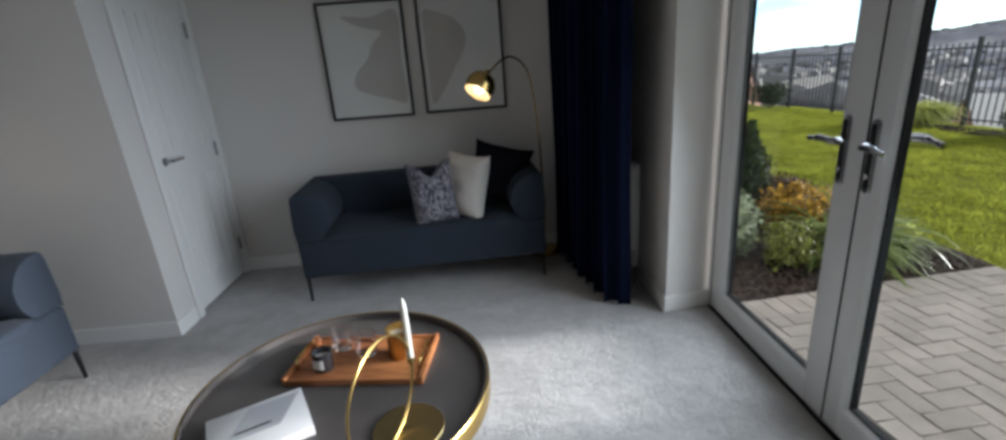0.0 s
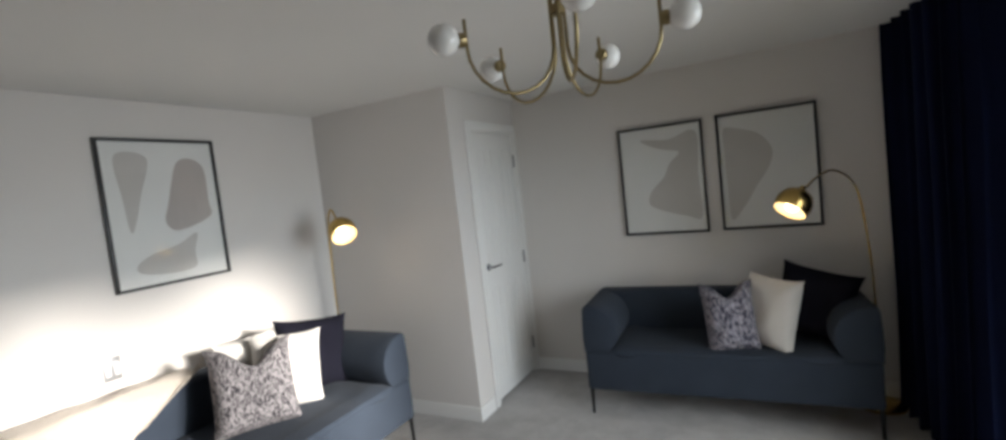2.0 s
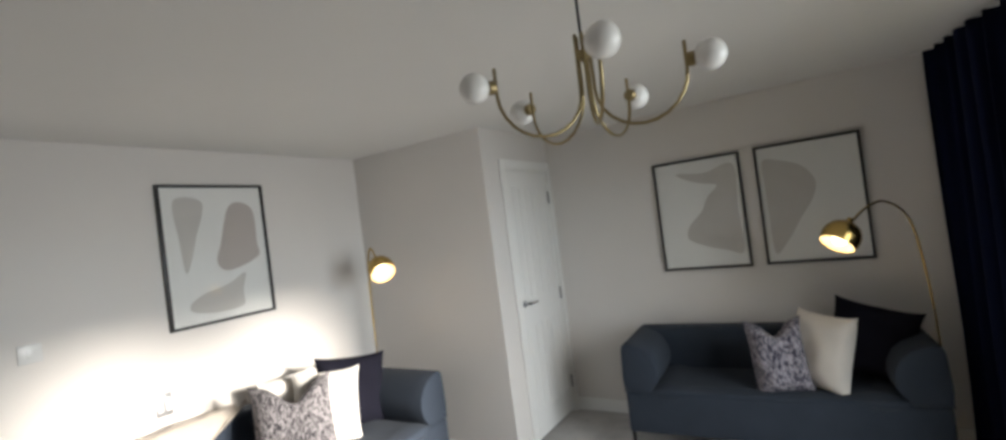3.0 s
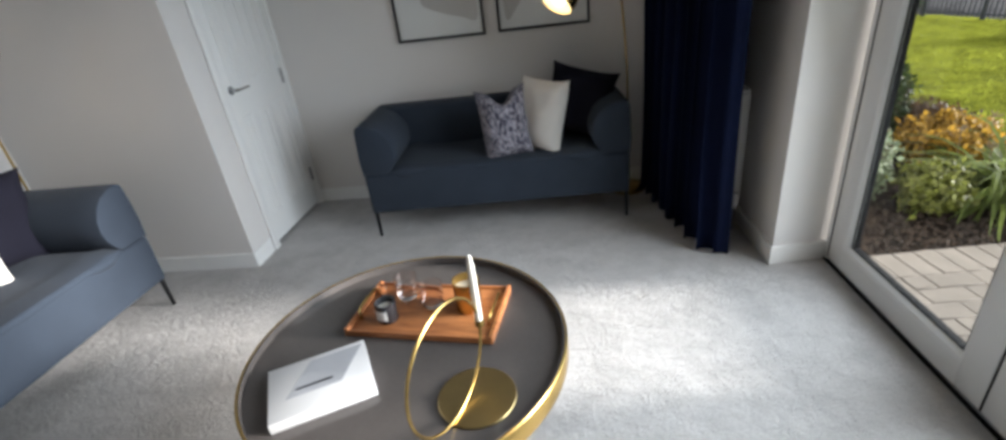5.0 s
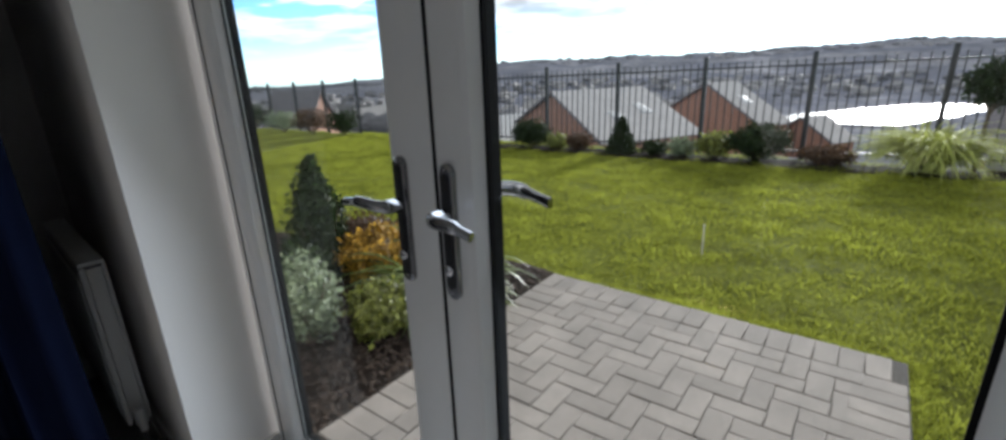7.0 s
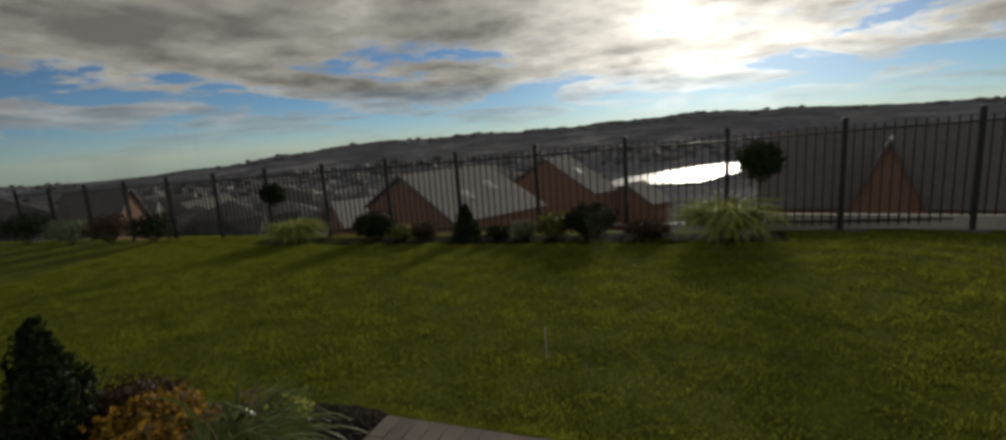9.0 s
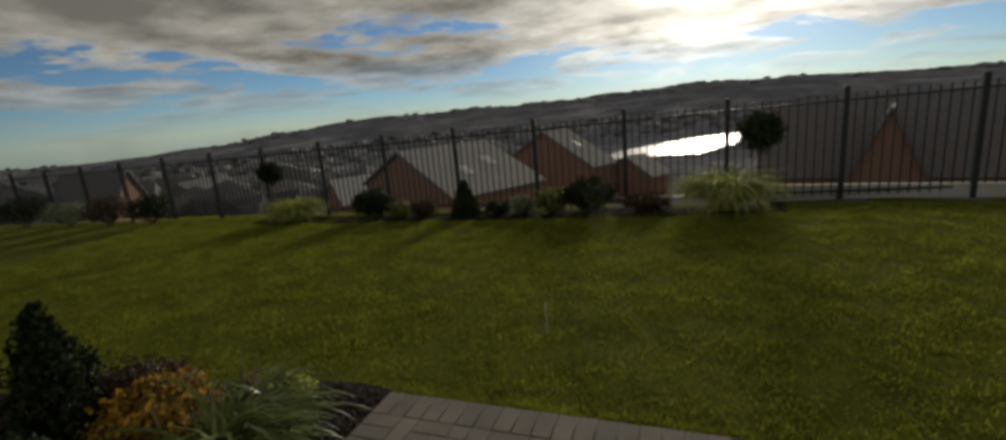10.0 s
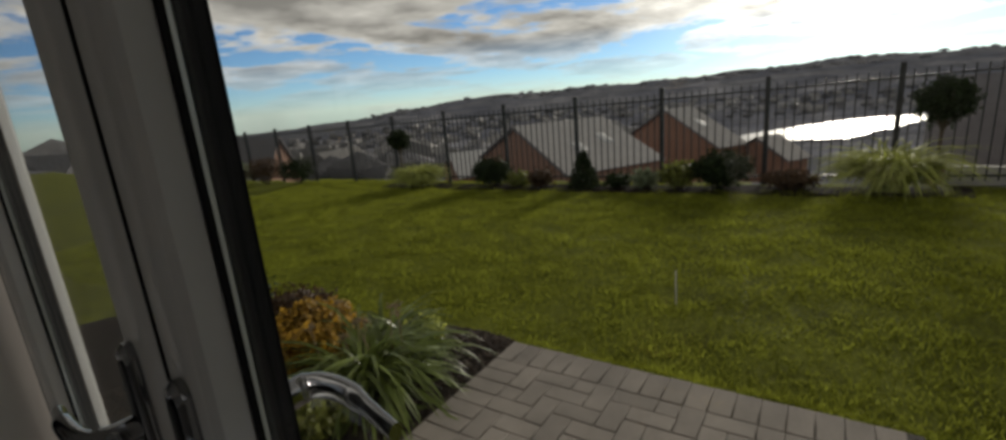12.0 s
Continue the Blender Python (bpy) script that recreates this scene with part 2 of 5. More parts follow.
OPAL = mat("opal_glass", (0.80, 0.79, 0.77), 0.18, vary=0.02)
RADIATOR = mat("radiator_enamel", (0.74, 0.73, 0.71), 0.35, vary=0.03)
SMOKED = mat("smoked_glass_jar", (0.03, 0.03, 0.034), 0.12, vary=0.1)
BULB = lit_mat("lit_bulb", (1.0, 0.74, 0.42), 1.5)
LAMP_INNER = mat("lamp_inner_white", (0.85, 0.80, 0.66), 0.5, vary=0.03)
PANE = glass_mat("window_glass", (0.97, 0.985, 0.98))
TUMBLER = bpy.data.materials.new("tumbler_glass")
TUMBLER.use_nodes = True
for key, value in (("Base Color", (0.97, 0.93, 0.92, 1)), ("Roughness", 0.02), ("IOR", 1.45), ("Transmission Weight", 1.0)):
    TUMBLER.node_tree.nodes["Principled BSDF"].inputs[key].default_value = value
PICTURE_GLASS = glass_mat("picture_glass", (1, 1, 1), 0.03, 0.02)
PAVER = mat("concrete_block_paving", (0.212, 0.188, 0.168), 0.9, vary=0.28, scale=4, fine=120, bump=0.002, bump_scale=220, random_tint=0.11)
JOINT = mat("jointing_sand", (0.05, 0.043, 0.036), 0.95, vary=0.3, scale=8, fine=150, bump=0.003, bump_scale=200)
SOIL = mat("bark_soil", (0.020, 0.0145, 0.012), 0.95, vary=0.5, scale=9, fine=70, bump=0.02, bump_scale=60, spec=0.05)
LAWN = mat("lawn_ground", (0.126, 0.140, 0.023), 0.95, vary=0.6, scale=2.6, fine=22, bump=0.015, bump_scale=90, spec=0.03)
BLADE = mat("grass_blade", (0.262, 0.288, 0.040), 0.95, vary=0.45, scale=3.2, fine=12, spec=0.05, island=0.32)
LEAF_GREEN = mat("strap_leaf_green", (0.135, 0.175, 0.040), 0.36, vary=0.3, scale=9, island=0.4)
LEAF_DARK = mat("dark_evergreen_leaf", (0.021, 0.035, 0.011), 0.6, spec=0.2, vary=0.35, scale=9, island=0.4)
LEAF_OLIVE = mat("yellow_green_leaf", (0.165, 0.18, 0.036), 0.5, vary=0.4, scale=10, island=0.5)
LEAF_GOLD = mat("golden_leaf", (0.33, 0.195, 0.02), 0.6, vary=0.45, scale=7, island=0.6)
LEAF_PALE = mat("variegated_leaf", (0.42, 0.45, 0.12), 0.7, vary=0.3, scale=12, island=0.4)
LEAF_SILVER = mat("silver_leaf", (0.19, 0.23, 0.14), 0.6, vary=0.3, scale=12, island=0.4)
LEAF_RUST = mat("rusty_leaf", (0.07, 0.038, 0.018), 0.6, vary=0.3, scale=10, island=0.4)
for leaf_material in (BLADE, LEAF_GREEN, LEAF_DARK, LEAF_GOLD, LEAF_OLIVE, LEAF_PALE, LEAF_SILVER, LEAF_RUST):
    let_light_through(leaf_material, 0.6 if leaf_material == BLADE else 0.36)
MULCH = mat("bark_chip", (0.045, 0.030, 0.021), 0.9, vary=0.4, scale=20, island=0.6)
BARK = mat("bark", (0.10, 0.075, 0.055), 0.9, vary=0.3, scale=20, bump=0.004, bump_scale=120)
FENCE = mat("black_fence_paint", (0.013, 0.014, 0.016), 0.5, vary=0.15, scale=10)
BRICK = mat("red_brick_wall", (0.31, 0.175, 0.125), 0.9, vary=0.15, scale=3, fine=30)
ROOF_GREY = mat("grey_roof_tile", (0.46, 0.44, 0.43), 0.6, vary=0.15, scale=2, fine=14, random_tint=0.08, spec=0.5)
ROOF_DARK = mat("dark_roof_tile", (0.19, 0.175, 0.18), 0.9, vary=0.2, scale=2, fine=14, spec=0.15)
FASCIA = mat("pale_fascia", (0.6, 0.6, 0.6), 0.5)
FAR_LAND = hazy_valley_mat("hazy_valley_land")
WATER = mat("water", (0.03, 0.035, 0.04), 0.42, vary=0.1, scale=0.1)
HOUSE_FAR = mat("far_render", (0.26, 0.25, 0.245), 0.8, vary=0.1, scale=0.05, island=0.5)
STONE_KERB = mat("pale_kerb", (0.45, 0.43, 0.40), 0.85, vary=0.15, scale=5, fine=60)
DRY_STALK = mat("dry_stalk", (0.20, 0.15, 0.09), 0.9, vary=0.2, scale=20)
ALUMINIUM = mat("dull_aluminium", (0.30, 0.30, 0.31), 0.5, metal=0.7)


# ---- mesh helpers ----
def link_mesh(name, bm, material, smooth=False):
    me = bpy.data.meshes.new(name)
    bm.normal_update()
    bm.to_mesh(me)
    bm.free()
    for m in material if isinstance(material, (list, tuple)) else [material]:
        me.materials.append(m)
    if smooth:
        me.polygons.foreach_set("use_smooth", [True] * len(me.polygons))
        me.set_sharp_from_angle(angle=radians(38))
    return me


def part(name, bm, material, parent=None, label="", m=None, smooth=True):
    ob = new(name, link_mesh(name, bm, material, smooth))
    if parent is not None:
        ob.parent = parent
    if m is not None:
        ob.matrix_basis = m
    return tagged(ob, label)


def thing(name, m, label, category, group="", kind=""):
    ob = new(name)
    ob.empty_display_size = 0.1
    ob.matrix_basis = m
    return tagged(ob, label, category, group, kind)


def structure(name, bm, material, label="", smooth=False):
    return tagged(part(name, bm, material, None, "", None, smooth), label, kind="structure")


def box(x0, x1, y0, y1, z0, z1, bevel=0.0, segments=2, bm=None):
    bm2 = bmesh.new()
    bmesh.ops.create_cube(bm2, size=1.0, matrix=Matrix.Translation(((x0 + x1) / 2, (y0 + y1) / 2, (z0 + z1) / 2)) @ Matrix.Diagonal((x1 - x0, y1 - y0, z1 - z0, 1)))
    if bevel:
        bmesh.ops.bevel(bm2, geom=bm2.edges[:], offset=bevel, segments=segments, profile=0.5, affect="EDGES", clamp_overlap=True)
    if bm is None:
        return bm2
    merge(bm, bm2)
    return bm


def merge(bm, other, m=None):
    """Adds the other bmesh to bm, and frees it."""
    me = bpy.data.meshes.new("tmp")
    if m is not None:
        other.transform(m)
    other.to_mesh(me)
    other.free()
    bm.from_mesh(me)
    bpy.data.meshes.remove(me)
    return bm


def lathe(profile, segments=32):
    """A solid of revolution about z from (radius, height) pairs."""
    bm = bmesh.new()
    rings = []
    for r, z in profile:
        if r < 1e-5:
            rings.append([bm.verts.new((0, 0, z))])
        else:
            rings.append([bm.verts.new((r * math.cos(2 * math.pi * k / segments), r * math.sin(2 * math.pi * k / segments), z)) for k in range(segments)])
    for a, b in zip(rings, rings[1:]):
        for k in range(segments):
            j = (k + 1) % segments
            if len(a) == 1 and len(b) > 1:
                bm.faces.new((a[0], b[k], b[j]))
            elif len(b) == 1 and len(a) > 1:
                bm.faces.new((a[k], a[j], b[0]))
            elif len(a) > 1:
                bm.faces.new((a[k], a[j], b[j], b[k]))
    bmesh.ops.recalc_face_normals(bm, faces=bm.faces)
    return bm


def tube(points, radius, segments=10, closed=False, caps=True):
    """A round bar along points; radius may be a list."""
    pts = [Vector(p) for p in points]
    n = len(pts)
    rad = [float(r) for r in np.interp(np.linspace(0, 1, n), np.linspace(0, 1, len(radius)), radius)] if isinstance(radius, (list, tuple)) else [radius] * n
    bm = bmesh.new()
    rings, up = [], None
    for i, p in enumerate(pts):
        a = pts[(i - 1) % n] if closed or i else pts[0]
        b = pts[(i + 1) % n] if closed or i < n - 1 else pts[-1]
        d = (b - a).normalized()
        if up is None:
            up = d.orthogonal().normalized()
        up = (up - d * up.dot(d)).normalized()
        side = d.cross(up)
        rings.append([bm.verts.new(p + (up * math.cos(2 * math.pi * k / segments) + side * math.sin(2 * math.pi * k / segments)) * rad[i]) for k in range(segments)])
    pairs = list(zip(rings, rings[1:])) + ([(rings[-1], rings[0])] if closed else [])
    for a, b in pairs:
        for k in range(segments):
            j = (k + 1) % segments
            bm.faces.new((a[k], a[j], b[j], b[k]))
    if caps and not closed:
        bm.faces.new(rings[0][::-1])
        bm.faces.new(rings[-1])
    bmesh.ops.recalc_face_normals(bm, faces=bm.faces)
    return bm


def curve_points(ctrl, n=24):
    """A smooth Catmull-Rom line through the points given."""
    c = [Vector(p) for p in ctrl]
    c = [c[0] * 2 - c[1], *c, c[-1] * 2 - c[-2]]
    out = []
    spans = len(c) - 3
    for i in range(spans):
        for k in range(n // spans + 1):
            t = k / (n // spans + 1)
            p0, p1, p2, p3 = c[i:i + 4]
            out.append(0.5 * ((2 * p1) + (p2 - p0) * t + (2 * p0 - 5 * p1 + 4 * p2 - p3) * t * t + (3 * p1 - p0 - 3 * p2 + p3) * t ** 3))
    out.append(c[-2])
    return out


def cushion(w, h, thick, seed, pinch=0.1, chop=0.0):
    """A stuffed cushion in the xz plane, drawn in at its sides, with pulled-out corners; chop dents its top edge."""
    bm = bmesh.new()
    n = 20
    grid = {}
    for side in (1, -1):
        for i in range(n + 1):
            for j in range(n + 1):
                u, v = 2 * i / n - 1, 2 * j / n - 1
                edge = i in (0, n) or j in (0, n)
                if edge and side == -1:
                    grid[side, i, j] = grid[1, i, j]
                    continue
                x = w / 2 * u * (1 - pinch * (1 - abs(v) ** 3) * abs(u))
                z = h / 2 * v * (1 - pinch * (1 - abs(u) ** 3) * abs(v))
                if chop and v > 0:
                    z -= chop * h * v * v * math.exp(-(u * 2.6) ** 2)
                puff = (1 - u ** 4) ** 0.6 * (1 - v ** 4) ** 0.6 if not edge else 0
                y = side * thick / 2 * puff * (1 + 0.22 * noise.noise(Vector((u * 1.7 + seed, v * 1.7, side))))
                grid[side, i, j] = bm.verts.new((x, y, z))
        for i in range(n):
            for j in range(n):
                q = [grid[side, i, j], grid[side, i + 1, j], grid[side, i + 1, j + 1], grid[side, i, j + 1]]
                bm.faces.new(q if side == -1 else q[::-1])
    bmesh.ops.recalc_face_normals(bm, faces=bm.faces)
    return bm


def lawn_z(x, y):
    return -0.06 - 0.018 * (x - 3.5) - 0.028 * (y - 2.5)


# ---- structure of the room ----
CEILING_Z, EAST, WEST, NORTH, SOUTH = 2.26, 1.37, -2.74, 3.97, -1.8
DOOR_Y0, DOOR_Y1, REVEAL_Y1 = 0.95, 2.76, 2.815      # the opening for the garden doors

structure("floor", box(WEST - 0.1, 1.64, SOUTH - 0.1, NORTH + 0.1, -0.2, 0.0), CARPET, "pale grey deep-pile carpet over the whole room")
structure("ceiling", box(WEST - 0.15, 1.8, SOUTH - 0.15, NORTH + 0.15, CEILING_Z, CEILING_Z + 0.2), CEIL, "plain white painted ceiling")
structure("wall_north", box(WEST, EAST, NORTH, NORTH + 0.15, -0.2, CEILING_Z), WALL, "light grey painted plaster wall")
structure("wall_west", box(WEST - 0.15, WEST, SOUTH, NORTH + 0.15, -0.2, CEILING_Z), WALL, "light grey painted plaster wall")
structure("wall_south", box(WEST, EAST, SOUTH - 0.15, SOUTH, -0.2, CEILING_Z), WALL, "light grey painted plaster wall")
bm = box(EAST, 1.725, SOUTH - 0.15, DOOR_Y0, -0.2, CEILING_Z)
box(EAST, 1.725, DOOR_Y1, NORTH + 0.15, -0.2, CEILING_Z, bm=bm)
for v in bm.verts:
    if v.co.x > 1.7 and abs(v.co.y - DOOR_Y1) < 1e-4:
        v.co.y = REVEAL_Y1      # the reveal splays outwards
box(EAST, 1.725, DOOR_Y0, REVEAL_Y1, 2.12, CEILING_Z, bm=bm)
structure("wall_east", bm, WALL, "thick light grey wall with the garden door opening")
CUP_X, CUP_Y, D0, D1, DH = -1.51, 3.0, 3.27, 3.92, 1.98
structure("wall_cupboard_front", box(WEST, CUP_X, CUP_Y, CUP_Y + 0.1, 0, CEILING_Z), WALL, "light grey boxed-out wall beside the sofa")
bm = box(CUP_X - 0.1, CUP_X, CUP_Y + 0.1, D0 - 0.03, 0, CEILING_Z)
box(CUP_X - 0.1, CUP_X, D1 + 0.03, NORTH, 0, CEILING_Z, bm=bm)
box(CUP_X - 0.1, CUP_X, D0 - 0.03, D1 + 0.03, DH + 0.03, CEILING_Z, bm=bm)
structure("wall_cupboard_side", bm, WALL, "light grey wall round the white inner door")


def skirting(name, x0, x1, y0, y1):
    bm = box(x0, x1, y0, y1, 0.0, 0.1, 0.004)
    structure(name, bm, GLOSS_WHITE, "white gloss skirting board")


skirting("baseboard_north", CUP_X + 0.014, EAST - 0.014, NORTH - 0.014, NORTH)
skirting("baseboard_west", WEST, WEST + 0.014, SOUTH, CUP_Y - 0.014)
skirting("baseboard_cupboard", WEST + 0.014, CUP_X + 0.014, CUP_Y - 0.014, CUP_Y)
skirting("baseboard_cupboard_side", CUP_X, CUP_X + 0.014, CUP_Y, D0 - 0.085)
skirting("baseboard_east", EAST - 0.014, EAST, DOOR_Y1 + 0.0, NORTH - 0.014)
bm = box(EAST - 0.014, 1.645, DOOR_Y1 - 0.014, DOOR_Y1, 0.0, 0.1, 0.004)
for v in bm.verts:
    v.co.y += max(v.co.x - EAST, 0.0) * (REVEAL_Y1 - DOOR_Y1) / (1.725 - EAST)
structure("baseboard_reveal", bm, GLOSS_WHITE, "white gloss skirting board")
skirting("baseboard_east_south", EAST - 0.014, EAST, SOUTH, DOOR_Y0)


# ---- inner door with moulded panels ----
def inner_door():
    d = thing("door_2", pose(CUP_X, 0, 0), "closed white panelled inner door with a chrome lever", "door", kind="structure")
    bm = box(-0.1, 0.002, D0 - 0.03, D0, 0, DH + 0.03)
    box(-0.1, 0.002, D1, D1 + 0.03, 0, DH + 0.03, bm=bm)
    box(-0.1, 0.002, D0, D1, DH, DH + 0.03, bm=bm)
    part("lining", bm, GLOSS_WHITE, d, smooth=False)
    bm = box(0.002, 0.018, D0 - 0.075, D0 - 0.012, 0, DH + 0.075, 0.005)
    box(0.002, 0.018, D1 + 0.012, D1 + 0.048, 0, DH + 0.075, 0.005, bm=bm)
    box(0.002, 0.018, D0 - 0.012, D1 + 0.012, DH + 0.012, DH + 0.075, 0.005, bm=bm)
    part("architrave", bm, GLOSS_WHITE, d)
    leaf = part("leaf", box(-0.045, -0.008, D0 + 0.003, D1 - 0.003, 0.020, DH - 0.003, 0.002), GLOSS_WHITE, d)
    w = (D1 - D0 - 0.08 * 4) / 3
    for k in range(3):
        y0 = D0 + 0.08 + k * (w + 0.08)
        for z0, z1 in ((0.2, 0.84), (1.02, 1.86)):
            bm = bmesh.new()
            for a in ((y0, y0 + 0.016, z0, z1), (y0 + w - 0.016, y0 + w, z0, z1), (y0 + 0.016, y0 + w - 0.016, z0, z0 + 0.016), (y0 + 0.016, y0 + w - 0.016, z1 - 0.016, z1)):
                box(-0.009, 0.0, a[0], a[1], a[2], a[3], 0.004, bm=bm)
            box(-0.009, -0.003, y0 + 0.035, y0 + w - 0.035, z0 + 0.035, z1 - 0.035, 0.004, bm=bm)
            part("panel_moulding", bm, GLOSS_WHITE, leaf)
    rose = lathe([(0, 0), (0.026, 0), (0.026, 0.006), (0.022, 0.009), (0.011, 0.01), (0.010, 0.045), (0, 0.045)], 24)
    part("handle_rose", rose, CHROME, leaf, "chrome rose", pose(-0.008, D0 + 0.06, 1.0, 0, 90, 0))
    part("lever", tube(curve_points([(0.035, D0 + 0.06, 1.0), (0.042, D0 + 0.075, 1.0), (0.044, D0 + 0.12, 1.0), (0.042, D0 + 0.17, 1.0)], 12), 0.008, 10), CHROME, leaf, "chrome lever handle")
    for z in (0.25, 0.98, 1.77):
        bm = box(-0.012, 0.006, D1 - 0.008, D1 + 0.008, z - 0.05, z + 0.05, 0.004)
        part("hinge", bm, CHROME, d, "brushed steel hinge")


inner_door()


# ---- garden double doors ----
def ring_faces(bm, outer, x_outer, inner, x_inner):
    """Four sloping faces between two upright rectangles (y0, y1, z0, z1)."""
    corners = lambda r, x: [bm.verts.new((x, r[i], r[j])) for i, j in ((0, 2), (1, 2), (1, 3), (0, 3))]
    p, q = corners(outer, x_outer), corners(inner, x_inner)
    for k in range(4):
        j = (k + 1) % 4
        bm.faces.new((p[k], p[j], q[j], q[k]))
    return bm


def shrink(r, d):
    return r[0] + d, r[1] - d, r[2] + d, r[3] - d


def hollow(bm, r, hole, x0, x1, bevel=0.0):
    """Two stiles and two rails round a hole."""
    box(x0, x1, r[0], hole[0], r[2], r[3], bevel, bm=bm)
    box(x0, x1, hole[1], r[1], r[2], r[3], bevel, bm=bm)
    box(x0, x1, hole[0], hole[1], r[2], hole[2], 0.0, bm=bm)
    box(x0, x1, hole[0], hole[1], hole[3], r[3], 0.0, bm=bm)
    return bm


def capsule(width, z0, z1, depth):
    """A flat plate with round ends, its face towards -x."""
    bm = bmesh.new()
    r = width / 2
    line = [(r * math.cos(t), z1 - r + r * math.sin(t)) for t in (math.pi * k / 10 for k in range(11))]
    line += [(r * math.cos(t), z0 + r + r * math.sin(t)) for t in (math.pi + math.pi * k / 10 for k in range(11))]
    rings = [[bm.verts.new((x, y * f, (z - (z0 + z1) / 2) * g + (z0 + z1) / 2)) for y, z in line]
             for x, f, g in ((0.0, 1, 1), (-depth * 0.6, 1, 1), (-depth, 0.8, 0.97))]
    for p, q in zip(rings, rings[1:]):
        for k in range(len(line)):
            j = (k + 1) % len(line)
            bm.faces.new((p[k], p[j], q[j], q[k]))
    bm.faces.new(rings[-1])
    bm.faces.new(rings[0][::-1])
    bmesh.ops.recalc_face_normals(bm, faces=bm.faces)
    return bm


def garden_doors():
    d = thing("door_1", pose(0, 0, 0), "white double garden doors, closed, with full glass", "door", kind="structure")
    x0, x1, top, jamb = 1.640, 1.716, 2.12, 2.759
    bm = box(x0 - 0.011, x1, jamb, 2.797, 0.0, top - 0.002, 0.004)
    box(x0, x1, DOOR_Y0 + 0.002, DOOR_Y0 + 0.06, 0.0, top - 0.002, 0.005, bm=bm)
    box(x0, x1, DOOR_Y0 + 0.06, jamb, top - 0.06, top - 0.002, 0.005, bm=bm)
    part("door_frame", bm, UPVC, d)
    part("threshold", box(x0 - 0.004, 1.73, DOOR_Y0 + 0.06, jamb, -0.05, 0.028, 0.006), ALUMINIUM, d, "low aluminium threshold")
    # black strips put in to draw the shaded gaps at the floor and frame
    part("floor_gap_strip", box(1.627, 1.6355, DOOR_Y0 + 0.002, 2.795, 0.0, 0.014), GASKET, d, "black strip drawn in for the dark gap at the floor")
    part("frame_gap_strip", box(x0 - 0.0125, x0 - 0.003, jamb - 0.0065, jamb - 0.0005, 0.03, top - 0.066), GASKET, d, "black strip drawn in for the dark gap at the frame", smooth=False)
    mid = 1.806
    for y0, y1, near in ((mid + 0.0035, 2.752, False), (DOOR_Y0 + 0.056, mid - 0.0035, True)):
        a, b, z0, z1 = x0 - 0.012, x0 + 0.042, 0.030, top - 0.066
        outer = (y0, y1, z0, z1)
        face = (y0 + 0.112, y1 - 0.100, z0 + 0.095, z1 - 0.095) if not near else (y0 + 0.086, y1 - 0.070, z0 + 0.095, z1 - 0.095)
        hole = shrink(face, 0.024)
        bm = hollow(bmesh.new(), outer, face, a, a + 0.020, 0.004)
        hollow(bm, outer, hole, a + 0.0205, a + 0.0318)
        leaf = part("leaf", bm, UPVC, d, "white plastic door leaf")
        bm = ring_faces(bmesh.new(), shrink(face, -0.001), a + 0.001, shrink(face, 0.010), a + 0.005)
        ring_faces(bm, shrink(face, 0.010), a + 0.005, hole, a + 0.021)
        part("glazing_bead", bm, UPVC, leaf, "sloped white glazing bead")
        bm = hollow(bmesh.new(), shrink(hole, -0.001), shrink(hole, 0.006), a + 0.0215, a + 0.026)
        # outer gasket, widened over the leaf's rim so the rim's shade is painted black
        hollow(bm, shrink(hole, -0.03), shrink(hole, 0.002), a + 0.032, b)
        part("gasket_and_shaded_rim", bm, GASKET, leaf, "black glazing gasket and outer rim blackened for its shade", smooth=False)
        pane = part("glass_pane", box(a + 0.0265, a + 0.0315, hole[0] + 0.002, hole[1] - 0.002, hole[2] + 0.002, hole[3] - 0.002), PANE, leaf, smooth=False)
        pane.visible_shadow = False
        hy = 1.772 if near else 1.897
        turn = -1 if near else 1
        for side, px in ((-1, a), (1, b)):
            bm = capsule(0.032, 0.955, 1.195, 0.011)
            if side > 0:
                bm.transform(Matrix.Diagonal((-1, 1, 1, 1)))
                bmesh.ops.recalc_face_normals(bm, faces=bm.faces)
            part("back_plate", bm, DARK_CHROME if side < 0 else CHROME, leaf, "polished chrome back plate", pose(px, hy, 0.0))
            if side < 0:
                part("plate_inlay", capsule(0.020, 0.975, 1.180, 0.0015), BLACK_METAL, leaf, "dark plate inlay", pose(px - 0.0112, hy, 0.0))
            reach = 0.125 if side > 0 else 0.118 if turn > 0 else 0.098
            z = 1.124 if side > 0 else 1.110
            lever = [(px + side * 0.008, hy, z - 0.002), (px + side * 0.040, hy, z), (px + side * 0.053, hy + turn * 0.018, z + 0.002),
                     (px + side * 0.056, hy + turn * 0.06, z + 0.003), (px + side * 0.052, hy + turn * reach, z - 0.005)]
            bm = tube(curve_points(lever, 24), [0.011] * 8 + [0.0095] * 12 + [0.007] * 5, 14)
            bm.transform(Matrix.Translation((0, 0, 1.11)) @ Matrix.Diagonal((1, 1, 1.2 if side < 0 else 1.45, 1)) @ Matrix.Translation((0, 0, -1.11)))
            part("lever", bm, DARK_CHROME, leaf, "curved chrome lever handle")
        bm = lathe([(0, 0), (0.010, 0), (0.010, 0.004), (0.006, 0.006), (0, 0.006)], 16)
        part("key_cylinder", bm, CHROME, leaf, "key cylinder", pose(a - 0.0125, hy, 1.012, 0, -90, 0))
